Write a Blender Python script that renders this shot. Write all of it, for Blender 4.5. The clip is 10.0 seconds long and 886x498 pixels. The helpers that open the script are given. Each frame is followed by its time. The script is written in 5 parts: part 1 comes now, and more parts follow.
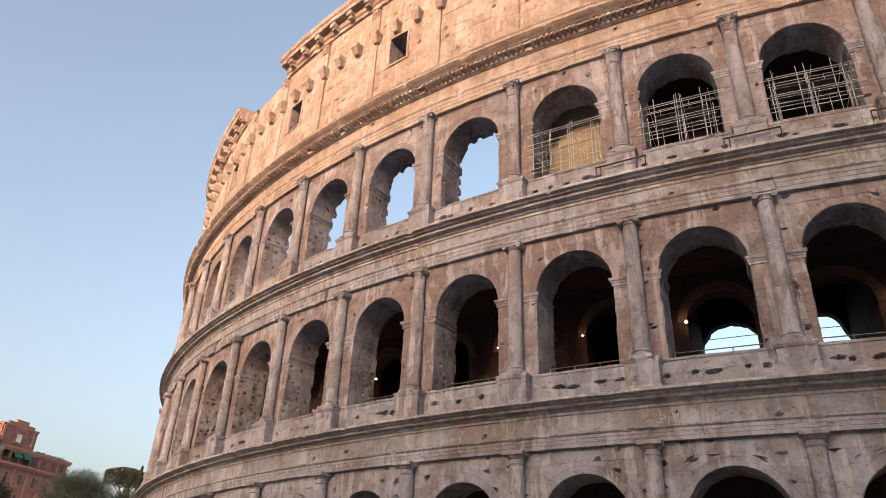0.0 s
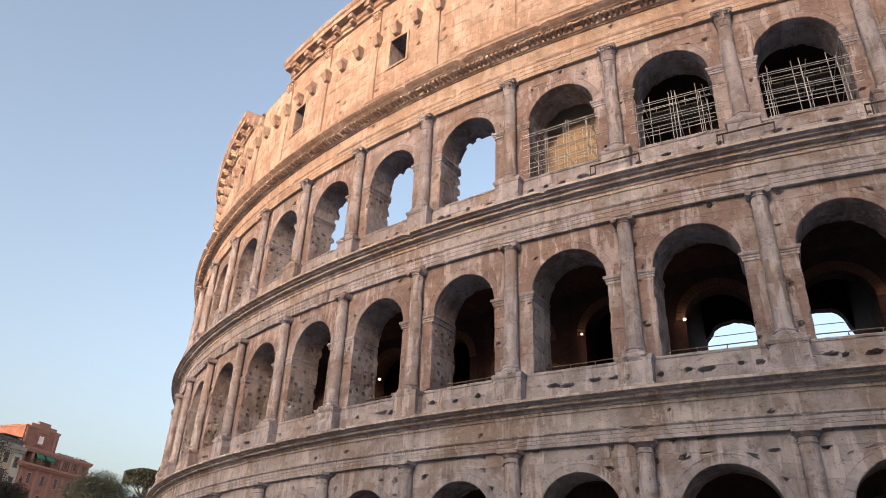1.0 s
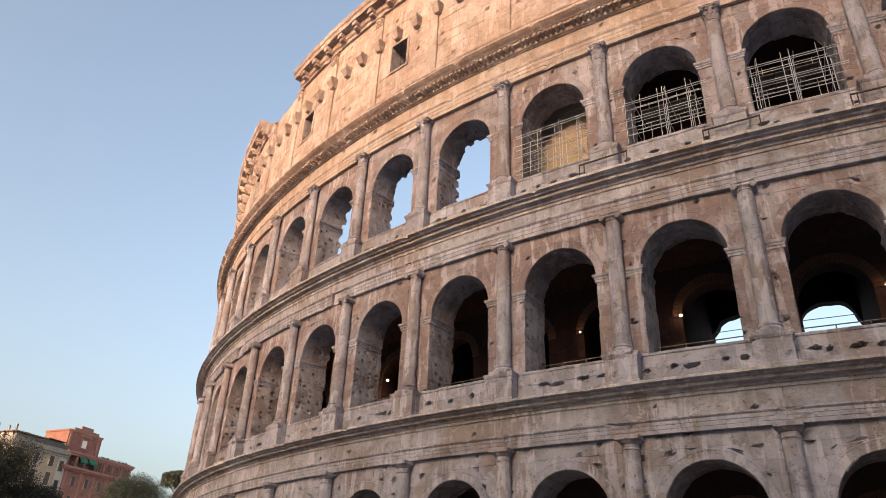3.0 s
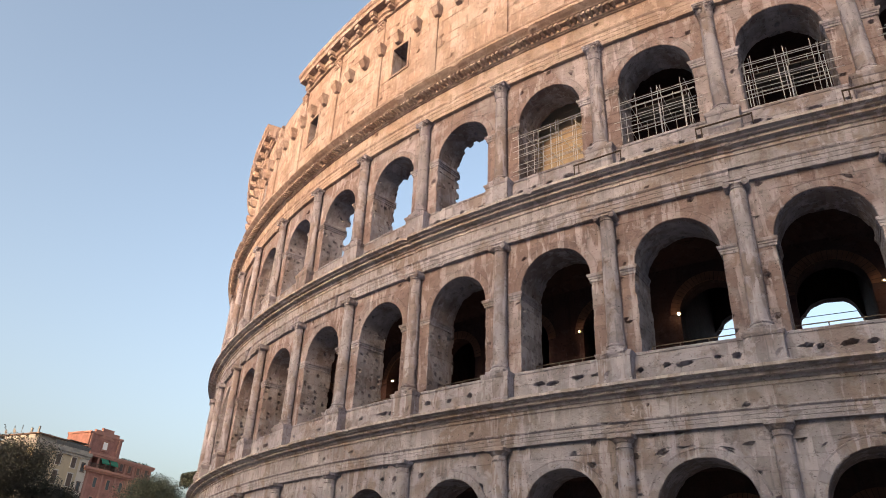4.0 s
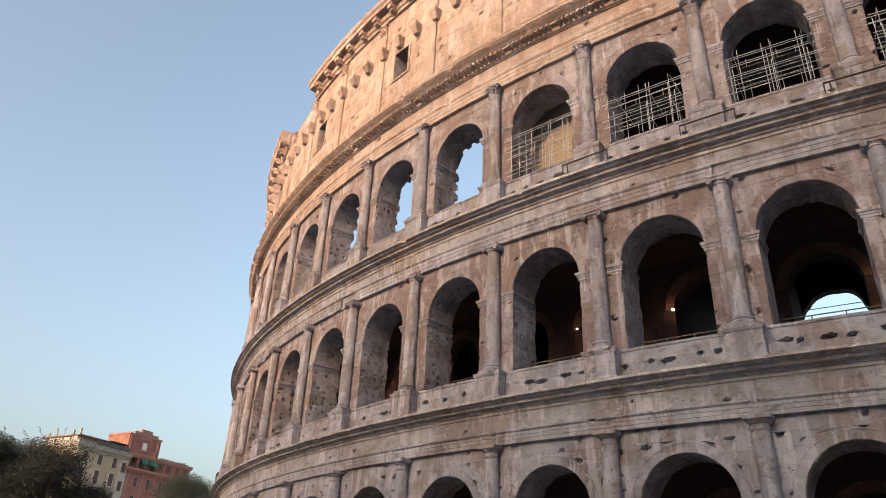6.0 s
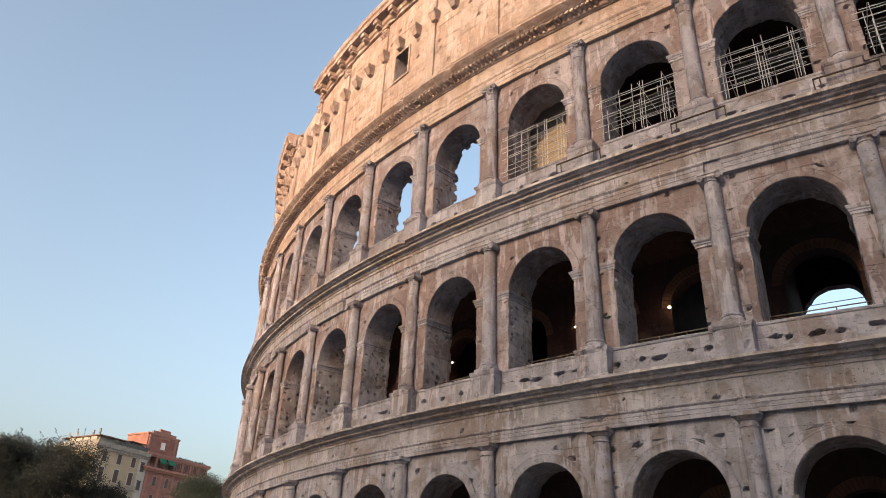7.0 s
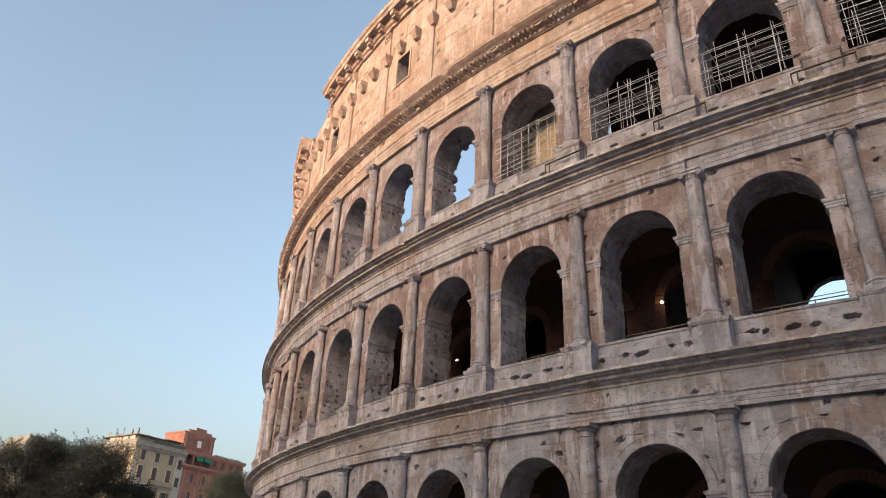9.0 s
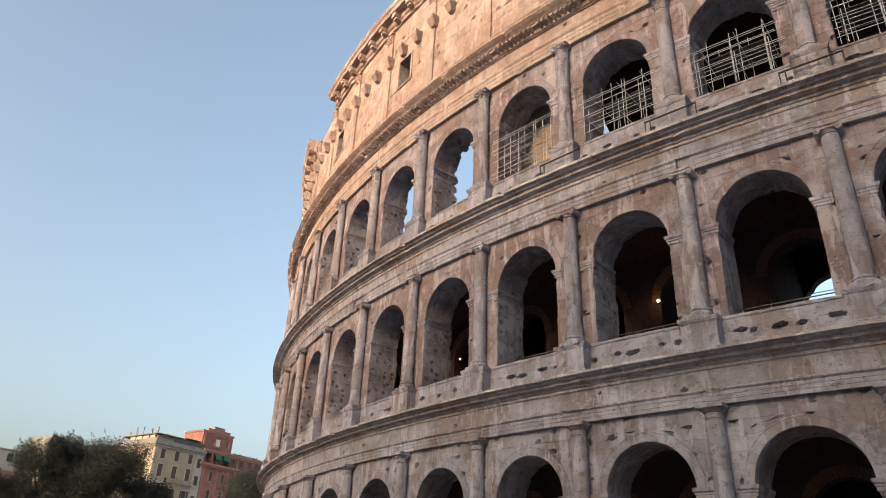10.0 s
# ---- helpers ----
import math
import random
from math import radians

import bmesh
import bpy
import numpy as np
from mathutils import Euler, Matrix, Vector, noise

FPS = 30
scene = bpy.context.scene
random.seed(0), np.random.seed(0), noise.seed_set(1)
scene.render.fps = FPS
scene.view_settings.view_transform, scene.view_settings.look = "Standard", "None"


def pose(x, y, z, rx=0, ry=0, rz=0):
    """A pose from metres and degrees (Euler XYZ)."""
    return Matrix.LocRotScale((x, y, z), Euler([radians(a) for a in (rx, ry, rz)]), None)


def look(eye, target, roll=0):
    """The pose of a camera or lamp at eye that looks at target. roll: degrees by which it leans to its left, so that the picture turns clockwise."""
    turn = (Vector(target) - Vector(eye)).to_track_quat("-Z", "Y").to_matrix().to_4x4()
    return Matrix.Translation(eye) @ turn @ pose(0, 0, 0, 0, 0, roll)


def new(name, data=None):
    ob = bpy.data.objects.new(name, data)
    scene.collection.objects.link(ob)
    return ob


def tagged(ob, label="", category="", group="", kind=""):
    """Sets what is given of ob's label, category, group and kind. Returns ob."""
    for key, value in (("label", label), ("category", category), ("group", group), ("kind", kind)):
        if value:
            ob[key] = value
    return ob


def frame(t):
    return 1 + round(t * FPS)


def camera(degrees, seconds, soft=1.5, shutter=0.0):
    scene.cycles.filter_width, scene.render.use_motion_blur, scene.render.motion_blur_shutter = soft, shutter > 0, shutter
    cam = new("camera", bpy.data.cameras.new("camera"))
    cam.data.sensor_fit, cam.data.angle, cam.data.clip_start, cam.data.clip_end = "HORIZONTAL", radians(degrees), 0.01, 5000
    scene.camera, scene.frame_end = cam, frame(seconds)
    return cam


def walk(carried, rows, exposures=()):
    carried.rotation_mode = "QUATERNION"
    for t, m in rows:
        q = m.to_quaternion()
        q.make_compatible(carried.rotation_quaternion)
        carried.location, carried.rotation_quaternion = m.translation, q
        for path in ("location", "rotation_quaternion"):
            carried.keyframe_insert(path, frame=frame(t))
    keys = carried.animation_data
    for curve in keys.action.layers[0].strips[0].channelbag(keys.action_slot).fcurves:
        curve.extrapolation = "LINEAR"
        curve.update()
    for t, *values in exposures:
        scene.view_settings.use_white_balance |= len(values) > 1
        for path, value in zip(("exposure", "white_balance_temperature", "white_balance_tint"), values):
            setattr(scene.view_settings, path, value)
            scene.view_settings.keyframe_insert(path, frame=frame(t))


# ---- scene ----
cam = camera(64.45, 10.0, soft=0.6)
EXPO = 1.95
KELVIN_START, KELVIN_END = 6960, 6620
TINT_START, TINT_END = 11.5, 5.8
PATH = [
    (0.0, (0.002, 0.001, 1.372), (-3.777, 7.950, 6.120), 2.60),
    (0.5, (0.622, 0.170, 1.378), (-3.271, 8.068, 6.117), 2.61),
    (1.0, (1.257, 0.332, 1.364), (-2.752, 8.177, 6.095), 2.63),
    (1.5, (1.886, 0.494, 1.351), (-2.236, 8.285, 6.075), 2.64),
    (2.0, (2.517, 0.675, 1.330), (-1.719, 8.406, 6.051), 2.66),
    (2.5, (3.144, 0.820, 1.324), (-1.207, 8.492, 6.038), 2.68),
    (4.0, (5.042, 1.208, 1.286), (0.358, 8.696, 5.975), 2.71),
    (4.5, (5.667, 1.348, 1.285), (0.874, 8.775, 5.961), 2.72),
    (5.0, (6.302, 1.494, 1.277), (1.402, 8.860, 5.939), 2.72),
    (5.5, (6.948, 1.631, 1.276), (1.943, 8.936, 5.921), 2.72),
    (7.0, (8.832, 2.129, 1.264), (3.524, 9.251, 5.858), 2.70),
    (7.5, (9.463, 2.287, 1.264), (4.055, 9.347, 5.836), 2.70),
    (8.0, (10.109, 2.435, 1.256), (4.603, 9.433, 5.807), 2.66),
    (8.5, (10.744, 2.578, 1.249), (5.139, 9.511, 5.779), 2.63),
    (9.0, (11.409, 2.737, 1.240), (5.704, 9.600, 5.752), 2.65),
    (9.5, (12.085, 2.887, 1.244), (6.278, 9.677, 5.734), 2.67),
    (10.0, (12.784, 3.019, 1.249), (6.876, 9.737, 5.716), 2.66),
]
walk(cam, [(t, look(eye, target, roll)) for t, eye, target, roll in PATH], [(0.0, EXPO, KELVIN_START, TINT_START), (10.0, EXPO, KELVIN_END, TINT_END)])

# ---- world, sun, exposure ----
SUN_BEARING, SUN_HEIGHT = 180.0, 10.0      # degrees to the left of +y, degrees above the horizon
world = bpy.data.worlds.new("dusk_sky")
scene.world = world
world.use_nodes = True
wn = world.node_tree
for n in list(wn.nodes):
    wn.nodes.remove(n)
w_out, w_bg, w_sky = wn.nodes.new("ShaderNodeOutputWorld"), wn.nodes.new("ShaderNodeBackground"), wn.nodes.new("ShaderNodeTexSky")
w_sky.sky_type, w_sky.sun_disc = "NISHITA", False
w_sky.sun_elevation, w_sky.sun_rotation = radians(SUN_HEIGHT), radians(-SUN_BEARING)
w_sky.air_density, w_sky.dust_density, w_sky.ozone_density = 0.8, 8.0, 0.4
w_bg.inputs["Strength"].default_value = 0.15
wn.links.new(w_sky.outputs[0], w_bg.inputs[0])
wn.links.new(w_bg.outputs[0], w_out.inputs[0])

sun_data = bpy.data.lights.new("sun", "SUN")
sun_data.energy, sun_data.angle, sun_data.color = 2.1, radians(17.0), (1.0, 0.575, 0.37)
sun = new("sun", sun_data)
sb, sh = radians(SUN_BEARING), radians(SUN_HEIGHT)
TO_SUN = Vector((-math.sin(sb) * math.cos(sh), math.cos(sb) * math.cos(sh), math.sin(sh)))
sun.matrix_world = look(TO_SUN * 400, (0, 0, 0))


# ---- materials ----
def nodes_of(name):
    m = bpy.data.materials.new(name)
    m.use_nodes = True
    nt = m.node_tree
    b = nt.nodes["Principled BSDF"]
    return m, nt, b


def noise_node(nt, scale, detail=6.0, rough=0.6, stretch=None, source=None, warp=0.0):
    """A noise of the place in metres; stretch scales x, y, z first."""
    if source is None:
        source = nt.nodes.new("ShaderNodeNewGeometry").outputs["Position"]
    if stretch:
        mp = nt.nodes.new("ShaderNodeVectorMath")
        mp.operation = "MULTIPLY"
        mp.inputs[1].default_value = stretch
        nt.links.new(source, mp.inputs[0])
        source = mp.outputs[0]
    n = nt.nodes.new("ShaderNodeTexNoise")
    n.inputs["Scale"].default_value, n.inputs["Detail"].default_value, n.inputs["Roughness"].default_value = scale, detail, rough
    n.inputs["Distortion"].default_value = warp
    nt.links.new(source, n.inputs["Vector"])
    return n.outputs["Fac"]


def ramp(nt, fac, stops):
    r = nt.nodes.new("ShaderNodeValToRGB")
    els = r.color_ramp.elements
    while len(els) < len(stops):
        els.new(0.5)
    for e, (p, c) in zip(els, stops):
        e.position, e.color = p, (*c, 1) if len(c) == 3 else c
    nt.links.new(fac, r.inputs[0])
    return r.outputs[0]


def grey(v):
    return (v, v, v)


def mix(nt, fac, a, b, kind="MIX"):
    n = nt.nodes.new("ShaderNodeMix")
    n.data_type, n.blend_type = "RGBA", kind
    for sock, val in ((n.inputs[0], fac), (n.inputs[6], a), (n.inputs[7], b)):
        if isinstance(val, (int, float)):
            sock.default_value = val
        elif isinstance(val, tuple):
            sock.default_value = (*val, 1)
        else:
            nt.links.new(val, sock)
    return n.outputs[2]


def bump(nt, b, height, strength, distance):
    n = nt.nodes.new("ShaderNodeBump")
    n.inputs["Strength"].default_value, n.inputs["Distance"].default_value = strength, distance
    nt.links.new(height, n.inputs["Height"])
    prev = b.inputs["Normal"].links
    if prev:
        nt.links.new(prev[0].from_socket, n.inputs["Normal"])
    nt.links.new(n.outputs[0], b.inputs["Normal"])


def times(nt, a, b):
    n = nt.nodes.new("ShaderNodeMath")
    n.operation = "MULTIPLY"
    nt.links.new(a, n.inputs[0])
    nt.links.new(b, n.inputs[1])
    return n.outputs[0]


def stone(name, pale, mid, stain, rust, rust_share, drips, soot_share=0.5):
    """Old travertine: mottled pale stone, patches of rusty patina, lime drips, dark crust, pores."""
    m, nt, b = nodes_of(name)
    col = ramp(nt, noise_node(nt, 0.5, 5, 0.55, warp=0.4), [(0.36, mid), (0.60, pale)])
    # patina in broad patches with ragged edges, darker in their midst
    edge = 0.60 - rust_share * 0.42
    f = ramp(nt, noise_node(nt, 0.24, 7, 0.62, (1, 1, 0.8), warp=0.7), [(edge, grey(0)), (edge + 0.07, grey(0.9))])
    col = mix(nt, f, col, rust)
    f = ramp(nt, noise_node(nt, 0.8, 5, 0.6, warp=0.5), [(0.53, grey(0)), (0.62, grey(0.6))])
    col = mix(nt, f, col, tuple(c * 0.74 for c in rust))
    # grey weathering
    f = ramp(nt, noise_node(nt, 0.75, 5, 0.6, (1, 1, 0.55), warp=0.3), [(0.52, grey(0)), (0.64, grey(soot_share * 0.7))])
    col = mix(nt, f, col, tuple(0.5 * (c + d) for c, d in zip(stain, mid)))
    # lime drips that run from the ledges, and dark ones
    f = times(nt, ramp(nt, noise_node(nt, 1.0, 3, 0.55, (1.9, 1.9, 0.34), warp=0.25), [(0.53, grey(0)), (0.58, grey(drips))]),
              ramp(nt, noise_node(nt, 0.33, 3, 0.5), [(0.38, grey(0.15)), (0.54, grey(1))]))
    col = mix(nt, f, col, tuple(min(1, c * 1.35) for c in pale))
    f = times(nt, ramp(nt, noise_node(nt, 1.0, 4, 0.6, (2.6, 2.6, 0.36), warp=0.2), [(0.54, grey(0)), (0.64, grey(soot_share))]),
              ramp(nt, noise_node(nt, 0.27, 3, 0.5, (1, 1, 1.3)), [(0.42, grey(0.15)), (0.6, grey(1))]))
    col = mix(nt, f, col, stain)
    # scabs of a hand's width, pale and dark, and pores
    f = ramp(nt, noise_node(nt, 1.7, 5, 0.62, warp=0.5), [(0.57, grey(0)), (0.63, grey(0.55))])
    col = mix(nt, f, col, tuple(min(1, c * 1.16) for c in pale))
    f = ramp(nt, noise_node(nt, 2.3, 5, 0.65, (1, 1, 1.3), warp=0.4), [(0.58, grey(0)), (0.66, grey(0.5))])
    col = mix(nt, f, col, stain)
    f = ramp(nt, noise_node(nt, 6.5, 3, 0.6, (1, 1, 1.5)), [(0.64, grey(0)), (0.70, grey(0.75))])
    col = mix(nt, f, col, tuple(c * 0.6 for c in stain))
    # each block has a tone of its own
    g = nt.nodes.new("ShaderNodeNewGeometry")
    o = nt.nodes.new("ShaderNodeObjectInfo")
    add = nt.nodes.new("ShaderNodeMath")
    add.operation = "ADD"
    nt.links.new(g.outputs["Random Per Island"], add.inputs[0])
    nt.links.new(o.outputs["Random"], add.inputs[1])
    fr = nt.nodes.new("ShaderNodeMath")
    fr.operation = "FRACT"
    nt.links.new(add.outputs[0], fr.inputs[0])
    col = mix(nt, 1.0, col, ramp(nt, fr.outputs[0], [(0.0, (0.87, 0.86, 0.85)), (0.5, (0.98, 0.975, 0.97)), (1.0, (1.09, 1.09, 1.08))]), "MULTIPLY")
    nt.links.new(col, b.inputs["Base Color"])
    b.inputs["Roughness"].default_value = 0.9
    b.inputs["Specular IOR Level"].default_value = 0.2
    bump(nt, b, noise_node(nt, 2.4, 6, 0.62, (1, 1, 1.3), warp=0.3), 0.8, 0.09)
    bump(nt, b, noise_node(nt, 13.0, 4, 0.65, (1, 1, 1.6)), 0.3, 0.03)
    return m


PALE = stone("pale_travertine", (0.241, 0.242, 0.300), (0.189, 0.187, 0.227), (0.074, 0.069, 0.085), (0.177, 0.150, 0.157), 0.24, 0.62, 0.5)
RUSTY = stone("rusty_travertine", (0.222, 0.208, 0.246), (0.171, 0.155, 0.179), (0.068, 0.060, 0.071), (0.160, 0.122, 0.127), 0.42, 0.8, 0.4)
ATTIC = stone("attic_travertine", (0.304, 0.258, 0.255), (0.251, 0.208, 0.201), (0.117, 0.091, 0.087), (0.238, 0.179, 0.163), 0.33, 0.4, 0.4)
JAMB = stone("grey_brown_travertine", (0.254, 0.254, 0.302), (0.200, 0.196, 0.232), (0.069, 0.066, 0.083), (0.163, 0.137, 0.145), 0.3, 0.35, 0.4)
CRUST = stone("crusted_travertine", (0.299, 0.290, 0.324), (0.233, 0.221, 0.245), (0.095, 0.086, 0.098), (0.214, 0.177, 0.172), 0.28, 0.6, 0.5)
# inner stone coloured near black: the galleries' shade is put into it
INNER = stone("shade_dark_inner_masonry", (0.065, 0.044, 0.051), (0.044, 0.030, 0.035), (0.019, 0.013, 0.015), (0.059, 0.032, 0.032), 0.5, 0.15)


def plain(name, color, rough=0.7, metal=0.0, vary=0.25, scale=2.0, relief=0.0):
    m, nt, b = nodes_of(name)
    lo = tuple(c * (1 - vary) for c in color)
    hi = tuple(min(1, c * (1 + vary)) for c in color)
    col = ramp(nt, noise_node(nt, scale, 6, 0.65), [(0.3, lo), (0.7, hi)])
    col = mix(nt, ramp(nt, noise_node(nt, scale * 6, 4, 0.6), [(0.55, grey(0)), (0.8, grey(0.35))]), col, tuple(c * 0.55 for c in color))
    nt.links.new(col, b.inputs["Base Color"])
    b.inputs["Roughness"].default_value, b.inputs["Metallic"].default_value = rough, metal
    if relief:
        bump(nt, b, noise_node(nt, scale * 5, 6, 0.7), 0.6, relief)
    return m


STEEL = plain("galvanised_steel", (0.33, 0.34, 0.375), 0.45, 0.3, 0.2, 3.0)
RAIL = plain("dark_iron", (0.10, 0.085, 0.075), 0.6, 0.3, 0.35, 4.0)
RUST_IRON = plain("rusty_iron", (0.03, 0.02, 0.016), 0.8, 0.1, 0.4, 5.0)
BRICK = plain("tan_rendered_brickwork", (0.27, 0.215, 0.155), 0.9, 0.0, 0.18, 0.9, 0.01)
REDBRICK = plain("old_red_brick", (0.12, 0.062, 0.048), 0.9, 0.0, 0.3, 1.5, 0.02)
LINTEL = plain("pale_concrete", (0.50, 0.48, 0.45), 0.85, 0.0, 0.1, 1.5)
GROUND = plain("pale_gravel_ground", (0.34, 0.325, 0.31), 0.95, 0.0, 0.25, 0.4, 0.03)
ROAD = plain("worn_basalt_paving", (0.10, 0.095, 0.09), 0.85, 0.0, 0.3, 0.8, 0.02)
BARK = plain("grey_brown_bark", (0.09, 0.07, 0.055), 0.95, 0.0, 0.4, 4.0, 0.03)
BEIGE = plain("beige_render", (0.36, 0.30, 0.22), 0.9, 0.0, 0.1, 0.6)
TRIM = plain("pale_stone_trim", (0.40, 0.375, 0.345), 0.85, 0.0, 0.1, 0.8)
GREYTRIM = plain("weathered_grey_trim", (0.235, 0.22, 0.205), 0.9, 0.0, 0.25, 0.9)
RED = plain("brick_red_render", (0.245, 0.116, 0.10), 0.9, 0.0, 0.28, 0.6)
REDTRIM = plain("faded_red_trim", (0.29, 0.15, 0.125), 0.9, 0.0, 0.12, 0.8)
PINK = plain("dusty_pink_render", (0.27, 0.14, 0.13), 0.9, 0.0, 0.12, 0.6)
CREAM = plain("cream_render", (0.26, 0.245, 0.225), 0.9, 0.0, 0.1, 0.6)
WHITE = plain("white_paint", (0.72, 0.72, 0.72), 0.7, 0.0, 0.08, 1.0)
SHUTTER = plain("brown_shutter_paint", (0.075, 0.05, 0.042), 0.6, 0.0, 0.2, 3.0)
ROOF = plain("roof_tiles", (0.17, 0.11, 0.085), 0.9, 0.0, 0.3, 1.5, 0.03)
AWNING = plain("green_canvas", (0.05, 0.26, 0.18), 0.8, 0.0, 0.15, 2.0)
PLASTIC = plain("grey_plastic_net", (0.085, 0.085, 0.085), 0.8, 0.0, 0.2, 3.0)


def leaf_material(name, dark, light):
    m, nt, b = nodes_of(name)
    g = nt.nodes.new("ShaderNodeNewGeometry")
    col = ramp(nt, g.outputs["Random Per Island"], [(0.0, dark), (1.0, light)])
    col = mix(nt, ramp(nt, noise_node(nt, 0.5, 3, 0.6), [(0.4, grey(0)), (0.7, grey(0.5))]), col, tuple(c * 0.5 for c in dark))
    nt.links.new(col, b.inputs["Base Color"])
    b.inputs["Roughness"].default_value = 0.7
    return m


OAK = leaf_material("holm_oak_leaves", (0.013, 0.019, 0.017), (0.028, 0.037, 0.033))
BUSH = leaf_material("laurel_leaves", (0.010, 0.021, 0.016), (0.022, 0.037, 0.027))
CYPRESS = leaf_material("cypress_leaves", (0.014, 0.024, 0.018), (0.034, 0.044, 0.032))

glass_mat, nt, b = nodes_of("window_glass")
b.inputs["Base Color"].default_value, b.inputs["Roughness"].default_value = (0.03, 0.035, 0.045, 1), 0.08
GLASS = glass_mat
lamp_mat, nt, b = nodes_of("lamp_glow")
b.inputs["Emission Color"].default_value, b.inputs["Emission Strength"].default_value = (1.0, 0.66, 0.34, 1), 14.0
GLOW = lamp_mat


# ---- the curve of the wall ----
AX, BX = 93.784, 77.773                   # half axes of the outer wall
CX, CY, PHI = 12.164, 114.266, radians(21.4075)
S0, BAY = 358.583, 6.807
_th = np.linspace(0, 2 * math.pi, 8001)
_len = np.r_[0, np.cumsum(np.hypot(np.diff(AX * np.cos(_th)), np.diff(BX * np.sin(_th))))]


def W(a, off, z):
    """World places: a metres to the right of column 0 along the wall, off metres outwards from its face, height z."""
    a, off, z = np.broadcast_arrays(np.asarray(a, float), np.asarray(off, float), np.asarray(z, float))
    t = np.interp(np.mod(S0 + a, _len[-1]), _len, _th)
    x, y = AX * np.cos(t), BX * np.sin(t)
    nx, ny = x / AX**2, y / BX**2
    n = np.hypot(nx, ny)
    x, y = x + off * nx / n, y + off * ny / n
    c, s = math.cos(PHI), math.sin(PHI)
    return np.stack([CX + c * x - s * y, CY + s * x + c * y, z], -1)


def at_wall(a, off, z):
    """A matrix at a place on the wall: x along it to the right, y inwards, z up."""
    o, r = W(a, off, z), W(a + 0.05, off, z)
    x = Vector(r - o).normalized()
    y = Vector((0, 0, 1)).cross(x)
    m = Matrix((x, y, (0, 0, 1))).transposed().to_4x4()
    m.translation = Vector(o)
    return m


# ---- mesh helpers ----
def hashed(ix, iy, k=0.0):
    v = np.sin(ix * 127.1 + iy * 311.7 + k * 74.7) * 43758.5453
    return v - np.floor(v)


def value_noise(x, y, k=0.0):
    ix, iy = np.floor(x), np.floor(y)
    fx, fy = x - ix, y - iy
    fx, fy = fx * fx * (3 - 2 * fx), fy * fy * (3 - 2 * fy)
    a = hashed(ix, iy, k) * (1 - fx) + hashed(ix + 1, iy, k) * fx
    b = hashed(ix, iy + 1, k) * (1 - fx) + hashed(ix + 1, iy + 1, k) * fx
    return a * (1 - fy) + b * fy - 0.5


def rough(x, y, k=0.0):
    return value_noise(x * 0.9, y * 0.9, k) + 0.5 * value_noise(x * 2.3, y * 2.3, k + 1) + 0.3 * value_noise(x * 5.5, y * 5.5, k + 2)


def pits(x, y, k, cell=0.8, share=0.5, size=(0.07, 0.15), depth=0.30):
    """Clamp holes and robbed sockets: how deep the face lies at each place."""
    out = np.zeros_like(x)
    for dx in (-1, 0, 1):
        for dy in (-1, 0, 1):
            ix, iy = np.floor(x / cell) + dx, np.floor(y / cell) + dy
            px, py = (ix + 0.2 + 0.6 * hashed(ix, iy, k)) * cell, (iy + 0.2 + 0.6 * hashed(ix, iy, k + 3)) * cell
            r = size[0] + (size[1] - size[0]) * hashed(ix, iy, k + 5)
            on = hashed(ix, iy, k + 7) < share
            ex = 0.7 + 0.9 * hashed(ix, iy, k + 9)
            d = np.hypot((x - px) / ex, y - py) / r
            out = np.maximum(out, on * depth * np.clip(1.6 * (1 - d), 0, 1))
    return out


class Soup:
    """Gathers vertices and faces for one mesh."""

    def __init__(self):
        self.v, self.f, self.n = [], [], 0

    def grid(self, P, flip=False):
        r, c = P.shape[:2]
        i = np.arange(r * c).reshape(r, c) + self.n
        q = np.stack([i[:-1, :-1], i[:-1, 1:], i[1:, 1:], i[1:, :-1]], -1).reshape(-1, 4)
        self.v.append(P.reshape(-1, 3))
        self.f.append(q[:, ::-1] if flip else q)
        self.n += r * c
        return self

    def mesh(self, name, mat, smooth=False):
        me = bpy.data.meshes.new(name)
        V, F = np.concatenate(self.v), np.concatenate(self.f)
        me.vertices.add(len(V))
        me.vertices.foreach_set("co", V.astype(np.float32).ravel())
        me.loops.add(F.size)
        me.loops.foreach_set("vertex_index", F.astype(np.int32).ravel())
        me.polygons.add(len(F))
        me.polygons.foreach_set("loop_start", np.arange(0, F.size, 4, dtype=np.int32))
        me.update(calc_edges=True)
        me.validate()
        me.materials.append(mat)
        me.polygons.foreach_set("use_smooth", np.full(len(F), smooth))
        return me


def child(name, me, parent, label="", kind=""):
    ob = new(name, me)
    ob.parent = parent
    return tagged(ob, label, "", "", kind)


def part(name, bm, material, parent, label="", m=None):
    me = bpy.data.meshes.new(name)
    bm.normal_update()
    bm.to_mesh(me)
    bm.free()
    me.materials.append(material)
    ob = child(name, me, parent, label)
    if m is not None:
        ob.matrix_basis = m
    return ob


def thing(name, m, label, category, group="", kind=""):
    ob = new(name)
    ob.empty_display_size = 0.2
    ob.matrix_basis = m
    return tagged(ob, label, category, group, kind)


